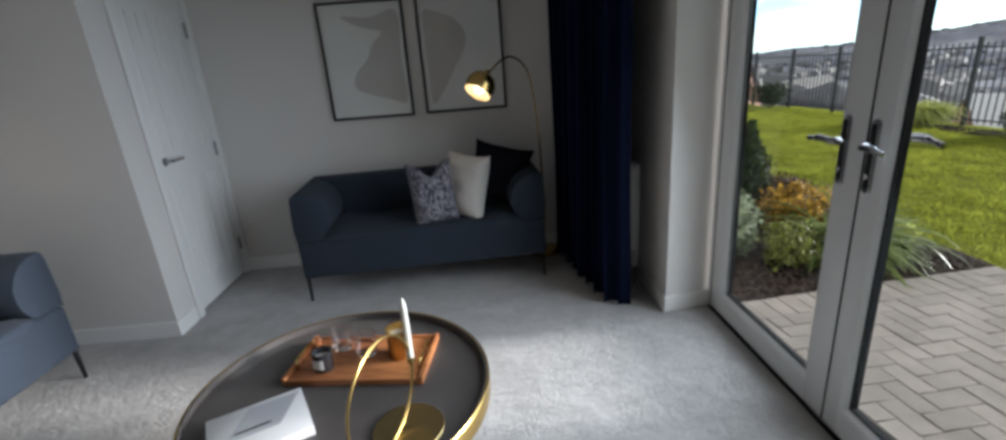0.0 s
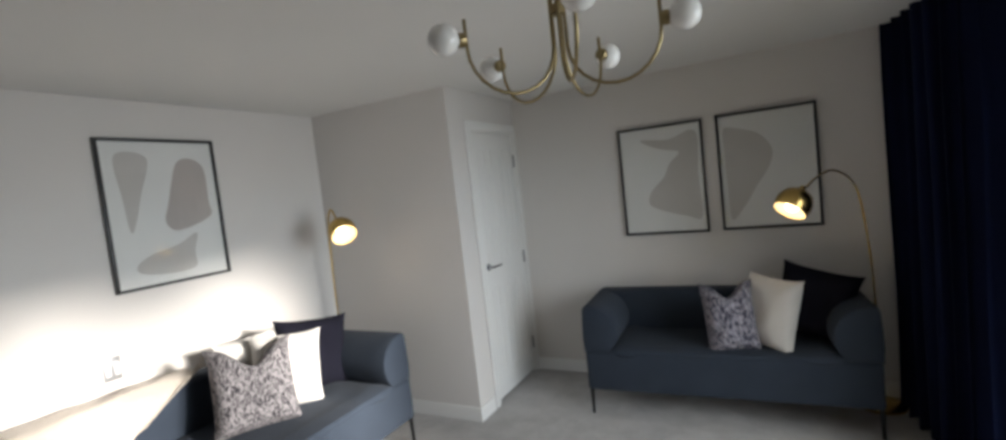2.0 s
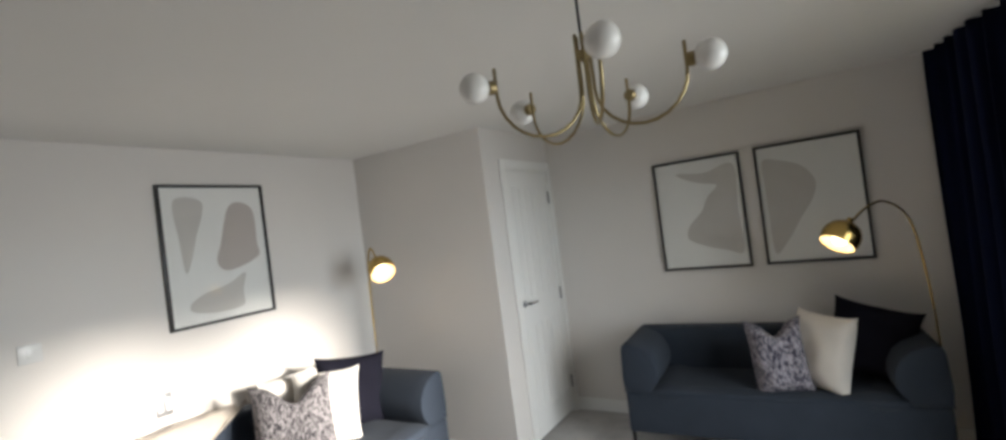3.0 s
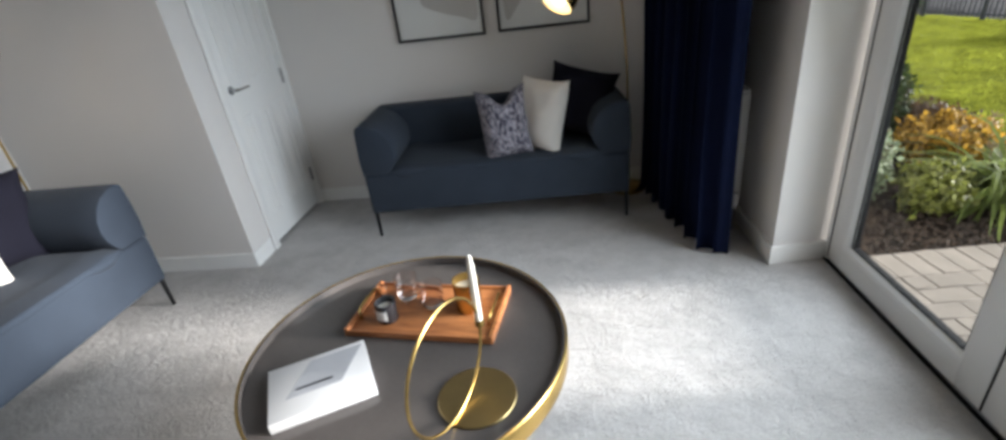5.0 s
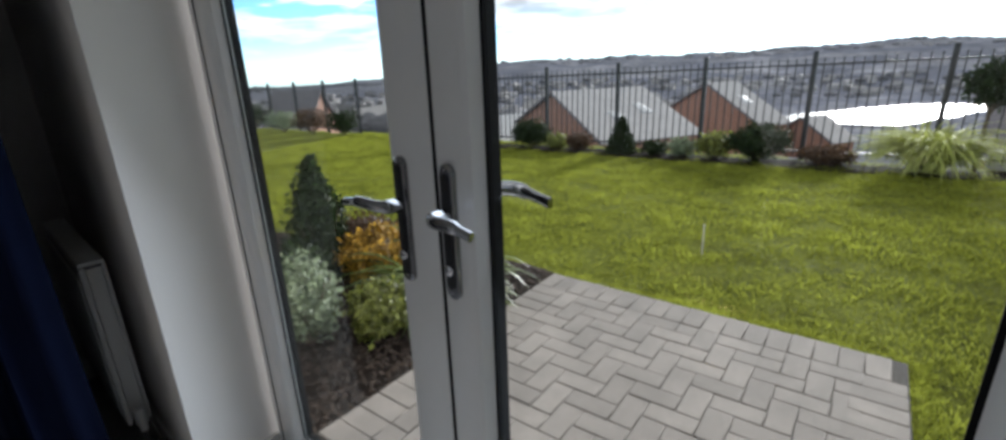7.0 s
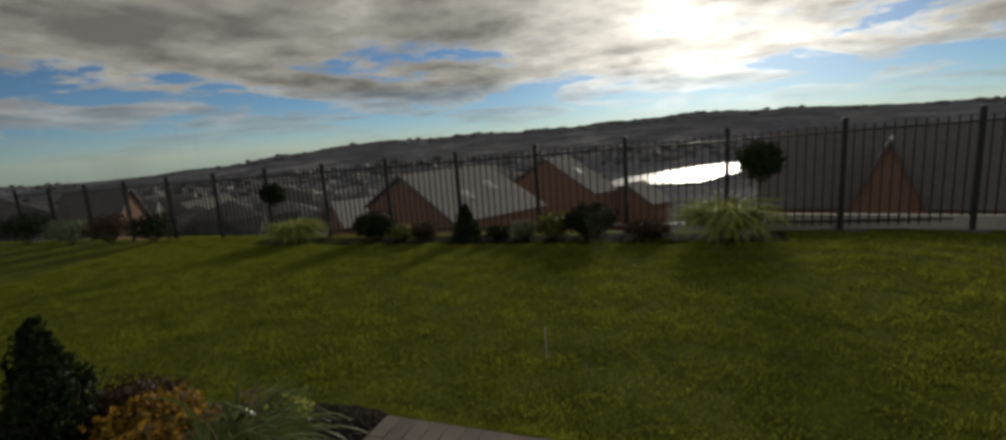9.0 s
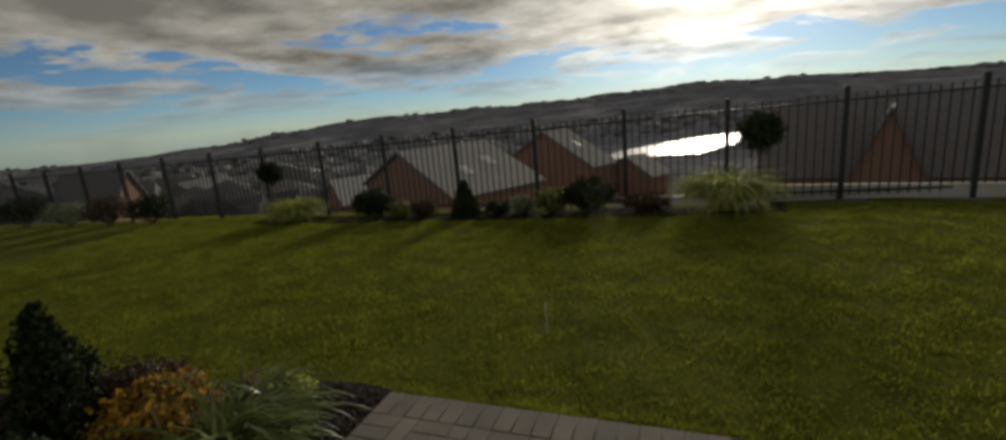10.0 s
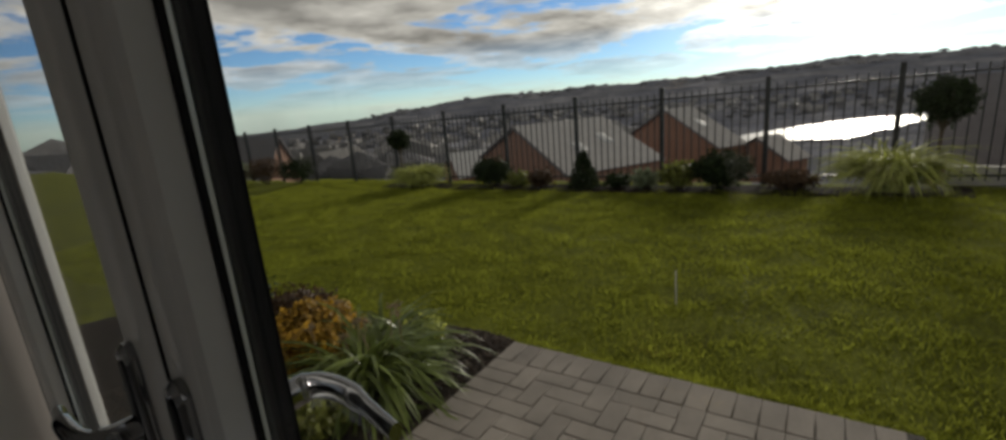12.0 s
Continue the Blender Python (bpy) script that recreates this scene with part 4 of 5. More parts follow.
def serving_tray():
    t = thing("serving_tray", pose(-0.130, 1.972, TABLE_Z, 0, 0, -7.5), "dark-stained wooden serving tray with brass handles", "tray")
    l, w = 0.265, 0.148
    part("board", box(-l, l, -w, w, 0.0, 0.016, 0.004), WOOD, t)
    for side in (-1, 1):
        part("long_lip", box(-l + 0.017, l - 0.017, side * w - 0.01 * (side > 0), side * w + 0.01 * (side < 0), 0.0165, 0.024, 0.002), WOOD, t, "low wooden lip")
        part("end_strip", box(side * l - 0.016 * (side > 0), side * l + 0.016 * (side < 0), -w, w, 0.0165, 0.03, 0.003), WOOD, t, "raised wooden end strip")
        x = side * (l - 0.02 * 1.6)
        part("handle", tube(curve_points([(x, -0.075, 0.017), (x + side * 0.004, -0.072, 0.042), (x + side * 0.008, -0.05, 0.052), (x + side * 0.008, 0.05, 0.052), (x + side * 0.004, 0.072, 0.042), (x, 0.075, 0.017)], 30), 0.0045, 8), BRASS, t, "brass bar handle")


serving_tray()
TRAY_Z = TABLE_Z + 0.0163


def tumbler(x, y):
    g = part("tumbler", lathe([(0, 0), (0.036, 0), (0.039, 0.004), (0.041, 0.085), (0.0395, 0.085), (0.0375, 0.016), (0, 0.014)], 32), TUMBLER, None, "clear glass tumbler on the tray", pose(x, y, TRAY_Z))
    tagged(g, category="glass", group="glasses on the tray")


tumbler(-0.125, 2.005)
tumbler(-0.235, 2.065)
jar = thing("candle_jar", pose(-0.272, 1.925, TRAY_Z), "small smoked-glass candle jar with a pale label", "candle")
part("jar", lathe([(0, 0), (0.034, 0), (0.037, 0.004), (0.037, 0.075), (0.034, 0.076), (0.034, 0.045), (0, 0.045)], 32), SMOKED, jar)
part("wax", lathe([(0, 0.0455), (0.0335, 0.0455), (0.0335, 0.05), (0, 0.052)], 24), WAX, jar, "pale wax")
bm = bmesh.new()
for a0, a1, z0, z1 in ((-150, -70, 0.018, 0.056),):
    ring = [[bm.verts.new((0.0376 * math.cos(radians(a)), 0.0376 * math.sin(radians(a)), z)) for a in range(a0, a1 + 1, 10)] for z in (z0, z1)]
    for k in range(len(ring[0]) - 1):
        bm.faces.new((ring[0][k], ring[0][k + 1], ring[1][k + 1], ring[1][k]))
part("label", bm, PAPER, jar, "pale paper label")
cup = thing("brass_candle_cup", pose(0.012, 1.975, TRAY_Z), "tall brass candle cup on the tray", "candle holder")
part("cup", lathe([(0, 0), (0.045, 0), (0.047, 0.003), (0.047, 0.118), (0.0445, 0.118), (0.0445, 0.02), (0, 0.02)], 40), BRASS, cup)
part("fill", lathe([(0, 0.085), (0.044, 0.085), (0.044, 0.087), (0, 0.087)], 32), WAX, cup, "pale wax")
sm = part("glass_stopper", lathe([(0, 0), (0.010, 0), (0.014, 0.01), (0.012, 0.02), (0.016, 0.032), (0.011, 0.043), (0, 0.046)], 20), TUMBLER, None, "small clear glass stopper", pose(-0.335, 2.075, TRAY_Z))
tagged(sm, category="glassware")


def ring_holder():
    h = thing("ring_candle_holder", pose(0, 0, TABLE_Z), "brass hoop candle holder on a round base with a taper", "candle holder")
    cx, cy, r, a = 0.048, 1.502, 0.173, 1.217
    base = lathe([(0, 0), (0.110, 0), (0.112, 0.002), (0.112, 0.006), (0.110, 0.008), (0, 0.008)], 64)
    part("base_disc", base, BRASS_DARK, h, "round brass base plate", pose(0.09, 1.575, 0.0))
    cz = r + 0.012
    hoop = [(cx + r * math.cos(t) * math.cos(a), cy + r * math.cos(t) * math.sin(a), cz + r * math.sin(t)) for t in (2 * math.pi * k / 96 for k in range(96))]
    part("hoop", tube(hoop, 0.0042, 10, True), BRASS, h, "thin brass hoop")
    px, py = cx + (r + 0.002) * math.cos(a), cy + (r + 0.002) * math.sin(a)
    part("candle_socket", lathe([(0, 0), (0.009, 0), (0.013, 0.004), (0.013, 0.024), (0.0112, 0.024), (0.0112, 0.006), (0, 0.006)], 24), BRASS, h, "brass socket", pose(px, py, cz - 0.006))
    taper = lathe([(0, 0), (0.0108, 0), (0.0105, 0.12), (0.0098, 0.19), (0.007, 0.215), (0.002, 0.226), (0, 0.227)], 20)
    part("candle", taper, WAX, h, "white taper candle", pose(px, py, cz + 0.002))


ring_holder()
book = thing("boxed_book", pose(-0.393, 1.625, TABLE_Z, 0, 0, 28), "white boxed book with a grey printed cover", "book")
part("box", box(-0.148, 0.148, -0.118, 0.118, 0.0, 0.034, 0.003), mat("white_card", (0.64, 0.64, 0.65), 0.4, vary=0.02), book)
bm = bmesh.new()
bmesh.ops.create_cube(bm, size=1)
for v in bm.verts:
    v.co = Vector((0.01 + v.co.x * 0.16 + (0.05 if v.co.y > 0 else -0.03), 0.03 + v.co.y * 0.14, 0.0345 + v.co.z * 0.0008))
part("cover_print", bm, mat("pale_grey_print", (0.38, 0.39, 0.42), 0.45, vary=0.05), book, "pale grey printed panel", smooth=False)
pen = lathe([(0, 0), (0.0012, 0.002), (0.004, 0.012), (0.0045, 0.10), (0.003, 0.112), (0, 0.113)], 10)
part("printed_mark", pen, GASKET, book, "slim black printed stroke", Matrix.Translation((-0.075, -0.012, 0.036)) @ Matrix.Rotation(radians(90), 4, "Y") @ Matrix.Diagonal((0.25, 1, 1, 1)))


# ---- pictures ----
def smooth_shape(points, n, depth, y):
    """A flat inked shape from a few control points, laid just above the paper."""
    pts = [Vector((a, 0, b)) for a, b in points]
    out = []
    k = len(pts)
    for i in range(k):
        p0, p1, p2, p3 = (pts[(i + j - 1) % k] for j in range(4))
        for q in range(n):
            t = q / n
            out.append(0.5 * ((2 * p1) + (p2 - p0) * t + (2 * p0 - 5 * p1 + 4 * p2 - p3) * t * t + (3 * p1 - p0 - 3 * p2 + p3) * t ** 3))
    bm = bmesh.new()
    f = bm.faces.new([bm.verts.new((p.x, y, p.z)) for p in out])
    r = bmesh.ops.extrude_face_region(bm, geom=[f])
    for v in [g for g in r["geom"] if isinstance(g, bmesh.types.BMVert)]:
        v.co.y += depth
    bmesh.ops.triangulate(bm, faces=bm.faces[:])
    bmesh.ops.recalc_face_normals(bm, faces=bm.faces)
    return bm


def picture(m, w, h, shapes, label):
    """Local -y faces the room; the back lies on the wall at y = 0."""
    p = thing("framed_picture", m, label, "picture", "abstract framed prints")
    bm = bmesh.new()
    e, d = 0.016, 0.03
    for a in ((-w / 2, -w / 2 + e, -h / 2, h / 2), (w / 2 - e, w / 2, -h / 2, h / 2), (-w / 2 + e, w / 2 - e, -h / 2, -h / 2 + e), (-w / 2 + e, w / 2 - e, h / 2 - e, h / 2)):
        box(a[0], a[1], -d, -0.001, a[2], a[3], 0.002, bm=bm)
    part("frame", bm, BLACK_FRAME, p, "slim black frame")
    part("print", box(-w / 2 + e, w / 2 - e, -0.014, -0.003, -h / 2 + e, h / 2 - e), PAPER, p, "white paper print", smooth=False)
    for pts, ink in shapes:
        part("inked_shape", smooth_shape([(a * w, b * h) for a, b in pts], 7, 0.0006, -0.0148), ink, p, "matt grey inked shape", smooth=False)
    glass = part("glass", box(-w / 2 + e, w / 2 - e, -0.022, -0.020, -h / 2 + e, h / 2 - e), PICTURE_GLASS, p, smooth=False)
    glass.visible_shadow = False


picture(pose(-0.357, NORTH, 1.49), 0.585, 0.785,
        [([(-0.22, 0.385), (0.1, 0.36), (0.42, 0.40), (0.42, 0.0), (0.43, -0.36), (0.25, -0.345), (0.0, -0.29), (-0.17, -0.22), (-0.14, -0.1), (0.02, 0.02), (0.1, 0.14), (0.22, 0.235), (0.05, 0.27), (-0.12, 0.32)], GREY_INK)],
        "abstract grey print in a slim black frame on the wall")
picture(pose(0.313, NORTH, 1.495), 0.585, 0.785,
        [([(-0.42, 0.37), (-0.25, 0.36), (-0.05, 0.29), (0.06, 0.16), (0.02, 0.02), (-0.12, -0.14), (-0.25, -0.3), (-0.40, -0.41), (-0.42, -0.1), (-0.425, 0.15)], GREY_INK)],
        "abstract print with one grey curve in a black frame")
picture(pose(WEST, 1.868, 1.64, 0, 0, 90), 0.62, 0.82,
        [([(-0.36, 0.39), (-0.11, 0.37), (-0.2, 0.12), (-0.26, -0.04), (-0.32, -0.12), (-0.345, 0.1)], GREY_INK),
         ([(0.13, 0.33), (0.23, 0.37), (0.34, 0.34), (0.39, 0.26), (0.39, 0.05), (0.395, -0.05), (0.2, -0.12), (0.04, -0.135), (-0.03, -0.06), (0.02, 0.06), (0.07, 0.2)], TAUPE_INK),
         ([(0.23, -0.17), (0.05, -0.235), (-0.18, -0.28), (-0.31, -0.34), (-0.28, -0.40), (-0.05, -0.43), (0.18, -0.41), (0.19, -0.3)], GREY_INK)],
        "large abstract print of three shapes above the sofa")


# ---- arched floor lamps ----
def floor_lamp(m, height, reach, tip, label):
    """Local +x is the way the arm reaches."""
    l = thing("floor_lamp", m, label, "floor lamp", "brass arched floor lamps")
    part("base", lathe([(0, 0), (0.125, 0), (0.127, 0.004), (0.127, 0.014), (0.122, 0.018), (0.012, 0.020), (0.010, 0.03), (0, 0.03)], 48), BRASS, l, "round brass base")
    arm = [(0, 0, 0.02), (0.0, 0, height * 0.5), (reach * 0.09, 0, height * 0.8), (reach * 0.22, 0, height * 0.94), (reach * 0.5, 0, height), (reach * 0.75, 0, height - 0.025), (reach * 0.95, 0, height - 0.085)]
    part("stem", tube(curve_points(arm, 48), 0.0065, 10), BRASS, l, "slim arched brass stem")
    tilt = pose(reach, 0, height - 0.095, 0, -tip, 0) @ Matrix.Scale(1.1, 4)
    dome = [(0.0, 0.03), (0.014, 0.03), (0.016, 0.01), (0.035, 0.002), (0.066, -0.02), (0.083, -0.055), (0.085, -0.085), (0.078, -0.122), (0.0755, -0.121), (0.082, -0.085), (0.080, -0.057), (0.063, -0.024), (0.03, -0.004), (0, -0.002)]
    part("shade", lathe(dome, 48), BRASS, l, "domed brass shade", tilt)
    part("shade_lining", lathe([(0.0752, -0.119), (0.0795, -0.085), (0.0775, -0.059), (0.061, -0.027), (0.028, -0.0075), (0, -0.006)], 40), LAMP_INNER, l, "white inner lining", tilt)
    part("bulb", lathe([(0, -0.012), (0.013, -0.018), (0.014, -0.04), (0.030, -0.065), (0.034, -0.085), (0.026, -0.108), (0.010, -0.118), (0, -0.119)], 24), BULB, l, "lit warm bulb", tilt)


floor_lamp(pose(0.82, 3.82, 0, 0, 0, 224), 1.45, 0.50, 42, "arched brass floor lamp, lit, behind the sofa")
floor_lamp(pose(-2.57, 2.85, 0, 0, 0, -26), 1.54, 0.28, 52, "arched brass floor lamp, lit, in the corner")


# ---- chandelier ----
def chandelier():
    size, base = 0.85, 0.245
    top = (CEILING_Z - base) / size
    c = thing("chandelier", pose(-0.188, 1.575, base) @ Matrix.Scale(size, 4), "five-armed brass chandelier with opal glass globes, unlit", "chandelier")
    part("ceiling_rose", lathe([(0, top - 0.026), (0.03, top - 0.024), (0.034, top - 0.02), (0.034, top - 0.0005), (0, top - 0.0005)], 32), BRASS_AGED, c)
    part("stem", tube([(0, 0, top - 0.02), (0, 0, 2.10)], 0.005, 12), BLACK_METAL, c)
    part("hub", lathe([(0, 2.072), (0.024, 2.076), (0.026, 2.09), (0.024, 2.104), (0, 2.108)], 24), BRASS_AGED, c)
    for k in range(5):
        a = radians(-62 + 72 * k)
        u = Vector((math.cos(a), math.sin(a), 0))
        pts = [u * 0.022 + Vector((0, 0, 2.16)), u * 0.024 + Vector((0, 0, 2.02))]
        for q in range(13):
            t = math.pi + math.pi * q / 12
            pts.append(u * (0.166 + 0.142 * math.cos(t)) + Vector((0, 0, 1.975 + 0.14 * math.sin(t))))
        pts.append(u * 0.308 + Vector((0, 0, 2.06)))
        arm = part("arm", tube(pts, 0.0056, 10), BRASS_AGED, c, "curved brass arm")
        cap = lathe([(0, 0), (0.018, 0), (0.022, 0.006), (0.022, 0.022), (0, 0.022)], 20)
        m = Matrix.Translation(u * 0.310 + Vector((0, 0, 2.000))) @ Matrix.Rotation(a, 4, "Z") @ Matrix.Rotation(radians(90), 4, "Y")
        part("globe_holder", cap, BRASS_AGED, arm, "brass globe holder", m)
        g = bmesh.new()
        bmesh.ops.create_uvsphere(g, u_segments=32, v_segments=20, radius=0.047)
        part("globe", g, OPAL, arm, "opal glass globe", Matrix.Translation(u * 0.377 + Vector((0, 0, 2.000))))


chandelier()


# ---- curtain and radiator ----
def curtain():
    c = thing("curtain", pose(0, 0, 0), "heavy navy velvet curtain hanging from ceiling to floor", "curtain")
    bm = bmesh.new()
    n, rows = 150, []
    for z in [2.235, 2.15, 1.9, 1.5, 1.1, 0.7, 0.4, 0.15, 0.03, 0.012]:
        row = []
        flare = 1 + 0.3 * (1 - z / 2.24)
        for i in range(n + 1):
            u = i / n
            y = 2.845 + 1.06 * u
            w = math.sin(u * 2 * math.pi * 8.5 + 0.6 * math.sin(u * 9)) * 0.055 * flare
            x = 1.125 - 0.165 * u + w + 0.018 * noise.noise(Vector((u * 6, z * 0.8, 0)))
            y += 0.018 * math.cos(u * 2 * math.pi * 17) * flare + 0.02 * noise.noise(Vector((u * 5, z, 4)))
            row.append(bm.verts.new((x, y, z)))
        rows.append(row)
    for a, b in zip(rows, rows[1:]):
        for i in range(n):
            bm.faces.new((a[i], a[i + 1], b[i + 1], b[i]))
    bmesh.ops.recalc_face_normals(bm, faces=bm.faces)
    cloth = part("cloth", bm, VELVET, c)
    cloth.modifiers.new("thickness", "SOLIDIFY").thickness = 0.004
    part("track", tube([(1.135, 2.80, 2.2455), (0.955, 3.955, 2.2455)], 0.014, 8), GLOSS_WHITE, c, "white ceiling track")


curtain()


def radiator():
    r = thing("radiator", pose(0, 0, 0), "white panel radiator half hidden behind the curtain", "radiator")
    bm = box(1.268, 1.285, 3.17, 3.93, 0.15, 0.76, 0.006)
    part("front_panel", bm, RADIATOR, r)
    part("rear_panel", box(1.328, 1.342, 3.17, 3.93, 0.15, 0.76, 0.006), RADIATOR, r)
    part("top_grille", box(1.270, 1.341, 3.175, 3.925, 0.762, 0.775, 0.003), RADIATOR, r, "slotted top grille")
    part("side_cover", box(1.286, 1.327, 3.168, 3.180, 0.17, 0.755, 0.002), RADIATOR, r, "white side cover")
    for k in range(20):
        y = 3.20 + 0.036 * k
        part("flute", box(1.262, 1.2675, y, y + 0.018, 0.19, 0.72, 0.002, 1), RADIATOR, r)
    part("valve", lathe([(0, 0), (0.012, 0), (0.012, 0.03), (0.018, 0.032), (0.018, 0.085), (0.014, 0.09), (0, 0.09)], 20), RADIATOR, r, "white radiator valve", pose(1.306, 3.135, 0.135))
    part("valve_elbow", tube([(1.306, 3.135, 0.155), (1.306, 3.17, 0.18)], 0.009, 10), CHROME, r)
    part("pipe", tube([(1.306, 3.135, 0.0), (1.306, 3.135, 0.14)], 0.0075, 10), CHROME, r, "copper-plated feed pipe")
    part("wall_bracket", box(1.343, EAST - 0.001, 3.4, 3.43, 0.2, 0.7), RADIATOR, r)


radiator()


# ---- small wall fittings ----
sw = thing("light_switch", pose(WEST, 0.99, 1.28), "white plastic light switch on the wall", "switch")
part("plate", box(0.0005, 0.009, -0.043, 0.043, -0.043, 0.043, 0.004), UPVC, sw)
part("rocker", box(0.0092, 0.013, -0.012, 0.012, -0.02, 0.02, 0.002), UPVC, sw)
so = thing("wall_socket", pose(WEST, 1.49, 0.86), "brushed steel socket plate on the wall above the sofa", "socket")
part("plate", box(0.0005, 0.008, -0.04, 0.04, -0.06, 0.06, 0.003), ALUMINIUM, so)
for dy in (-0.02, 0.02):
    part("insert", box(0.0082, 0.012, dy - 0.012, dy + 0.012, -0.035, 0.035, 0.002), UPVC, so, "white insert")


# ---- garden planting ----
from mathutils.bvhtree import BVHTree


def bed_soil():
    bm = bmesh.new()
    edge = [(1.70, 2.76), (2.6, 2.84), (3.50, 2.93), (3.66, 3.12), (3.56, 3.7), (3.3, 4.4), (3.0, 5.2), (2.6, 6.0), (1.72, 6.3)]
    pts = [p for p in curve_points([(x, y, 0) for x, y in edge], 40)]
    c = bm.verts.new((2.4, 4.2, 0.03))
    rings = []
    for s, z in ((0.33, 0.02), (0.66, 0.0), (0.92, -0.03), (1.0, -0.062)):
        rings.append([bm.verts.new((2.4 + (p.x - 2.4) * s, 4.2 + (p.y - 4.2) * s, z + (0.02 * noise.noise(Vector((p.x * 4, p.y * 4, s * 9))) if s < 1 else 0))) for p in pts])
    n = len(pts)
    for k in range(n):
        j = (k + 1) % n
        bm.faces.new((c, rings[0][k], rings[0][j]))
        for a, b in zip(rings, rings[1:]):
            bm.faces.new((a[k], b[k], b[j], a[j]))
    bmesh.ops.recalc_face_normals(bm, faces=bm.faces)
    surface = BVHTree.FromBMesh(bm)
    structure("planting_bed", bm, SOIL, "dark bark-covered planting bed beside the paving", True)
    return surface


BED = bed_soil()


def bark_mulch():
    """Loose bark chips over the bed."""
    rnd = random.Random(77)
    verts, faces = [], []
    for k in range(9000):
        x, y = rnd.uniform(1.75, 3.66), rnd.uniform(2.78, 4.6)
        hit = BED.ray_cast(Vector((x, y, 1.0)), Vector((0, 0, -1)))[0]
        if hit is None:
            continue
        l, w, h = rnd.uniform(0.005, 0.016), rnd.uniform(0.003, 0.008), rnd.uniform(0.001, 0.004)
        m = pose(x, y, hit.z + 0.003, rnd.uniform(-25, 25), rnd.uniform(-25, 25), rnd.uniform(0, 360))
        i = len(verts)
        for a, b, c in ((-l, -w, -h), (l, -w * 0.6, -h), (l * 0.8, w, -h), (-l * 0.7, w, -h), (-l, -w * 0.7, h), (l * 0.8, -w * 0.6, h), (l * 0.7, w * 0.8, h), (-l * 0.6, w, h)):
            verts.append(tuple(m @ Vector((a, b, c))))
        for q in ((0, 1, 5, 4), (1, 2, 6, 5), (2, 3, 7, 6), (3, 0, 4, 7), (4, 5, 6, 7)):
            faces.append(tuple(i + j for j in q))
    me = bpy.data.meshes.new("bark_mulch")
    me.from_pydata(verts, [], faces)
    me.materials.append(MULCH)
    tagged(new("bark_mulch", me), "loose dark bark chips spread over the bed", "mulch", kind="stuff")


bark_mulch()


def strap_plant(name, x, y, z, count, length, width, material, seed, label, droop=1.0, upright=0.35, tip=None):
    """A clump of arching strap leaves."""
    rnd = random.Random(seed)
    p = thing(name, pose(x, y, z), label, "plant")
    verts, faces = [], []
    for k in range(count):
        a = rnd.uniform(0, 2 * math.pi)
        l = length * rnd.uniform(0.6, 1.15)
        up = rnd.uniform(upright, 1.25)
        dx, dy = math.cos(a), math.sin(a)
        px, py = rnd.uniform(-1, 1) * length * 0.16, rnd.uniform(-1, 1) * length * 0.16
        n = 6
        i = len(verts)
        w = width * rnd.uniform(0.7, 1.2)
        twist = rnd.uniform(-0.5, 0.5)
        hx, hz, ang = 0.0, 0.0, up * 1.2
        for q in range(n + 1):
            t = q / n
            ww = w * (1 - t ** 2.2) * (0.6 + 0.4 * min(t * 4, 1)) + 0.0006
            sx, sy = -dy * ww, dx * ww
            verts.append((px + dx * hx + sx, py + dy * hx + sy, hz + twist * ww))
            verts.append((px + dx * hx - sx, py + dy * hx - sy, hz - twist * ww))
            hx += math.cos(ang) * l / n
            hz += math.sin(ang) * l / n
            ang -= droop * rnd.uniform(0.22, 0.5)
        for q in range(n):
            b = i + 2 * q
            faces.append((b, b + 1, b + 3, b + 2))
    me = bpy.data.meshes.new("leaves")
    me.from_pydata([(a, b, max(c, 0.004)) for a, b, c in verts], [], faces)
    me.materials.append(material)
    me.polygons.foreach_set("use_smooth", [True] * len(me.polygons))
    ob = new("leaves", me)
    ob.parent = p
    part("root_crown", lathe([(0, -0.03), (length * 0.14, -0.03), (length * 0.12, 0.02), (0, 0.035)], 12), BARK, p)
    return p


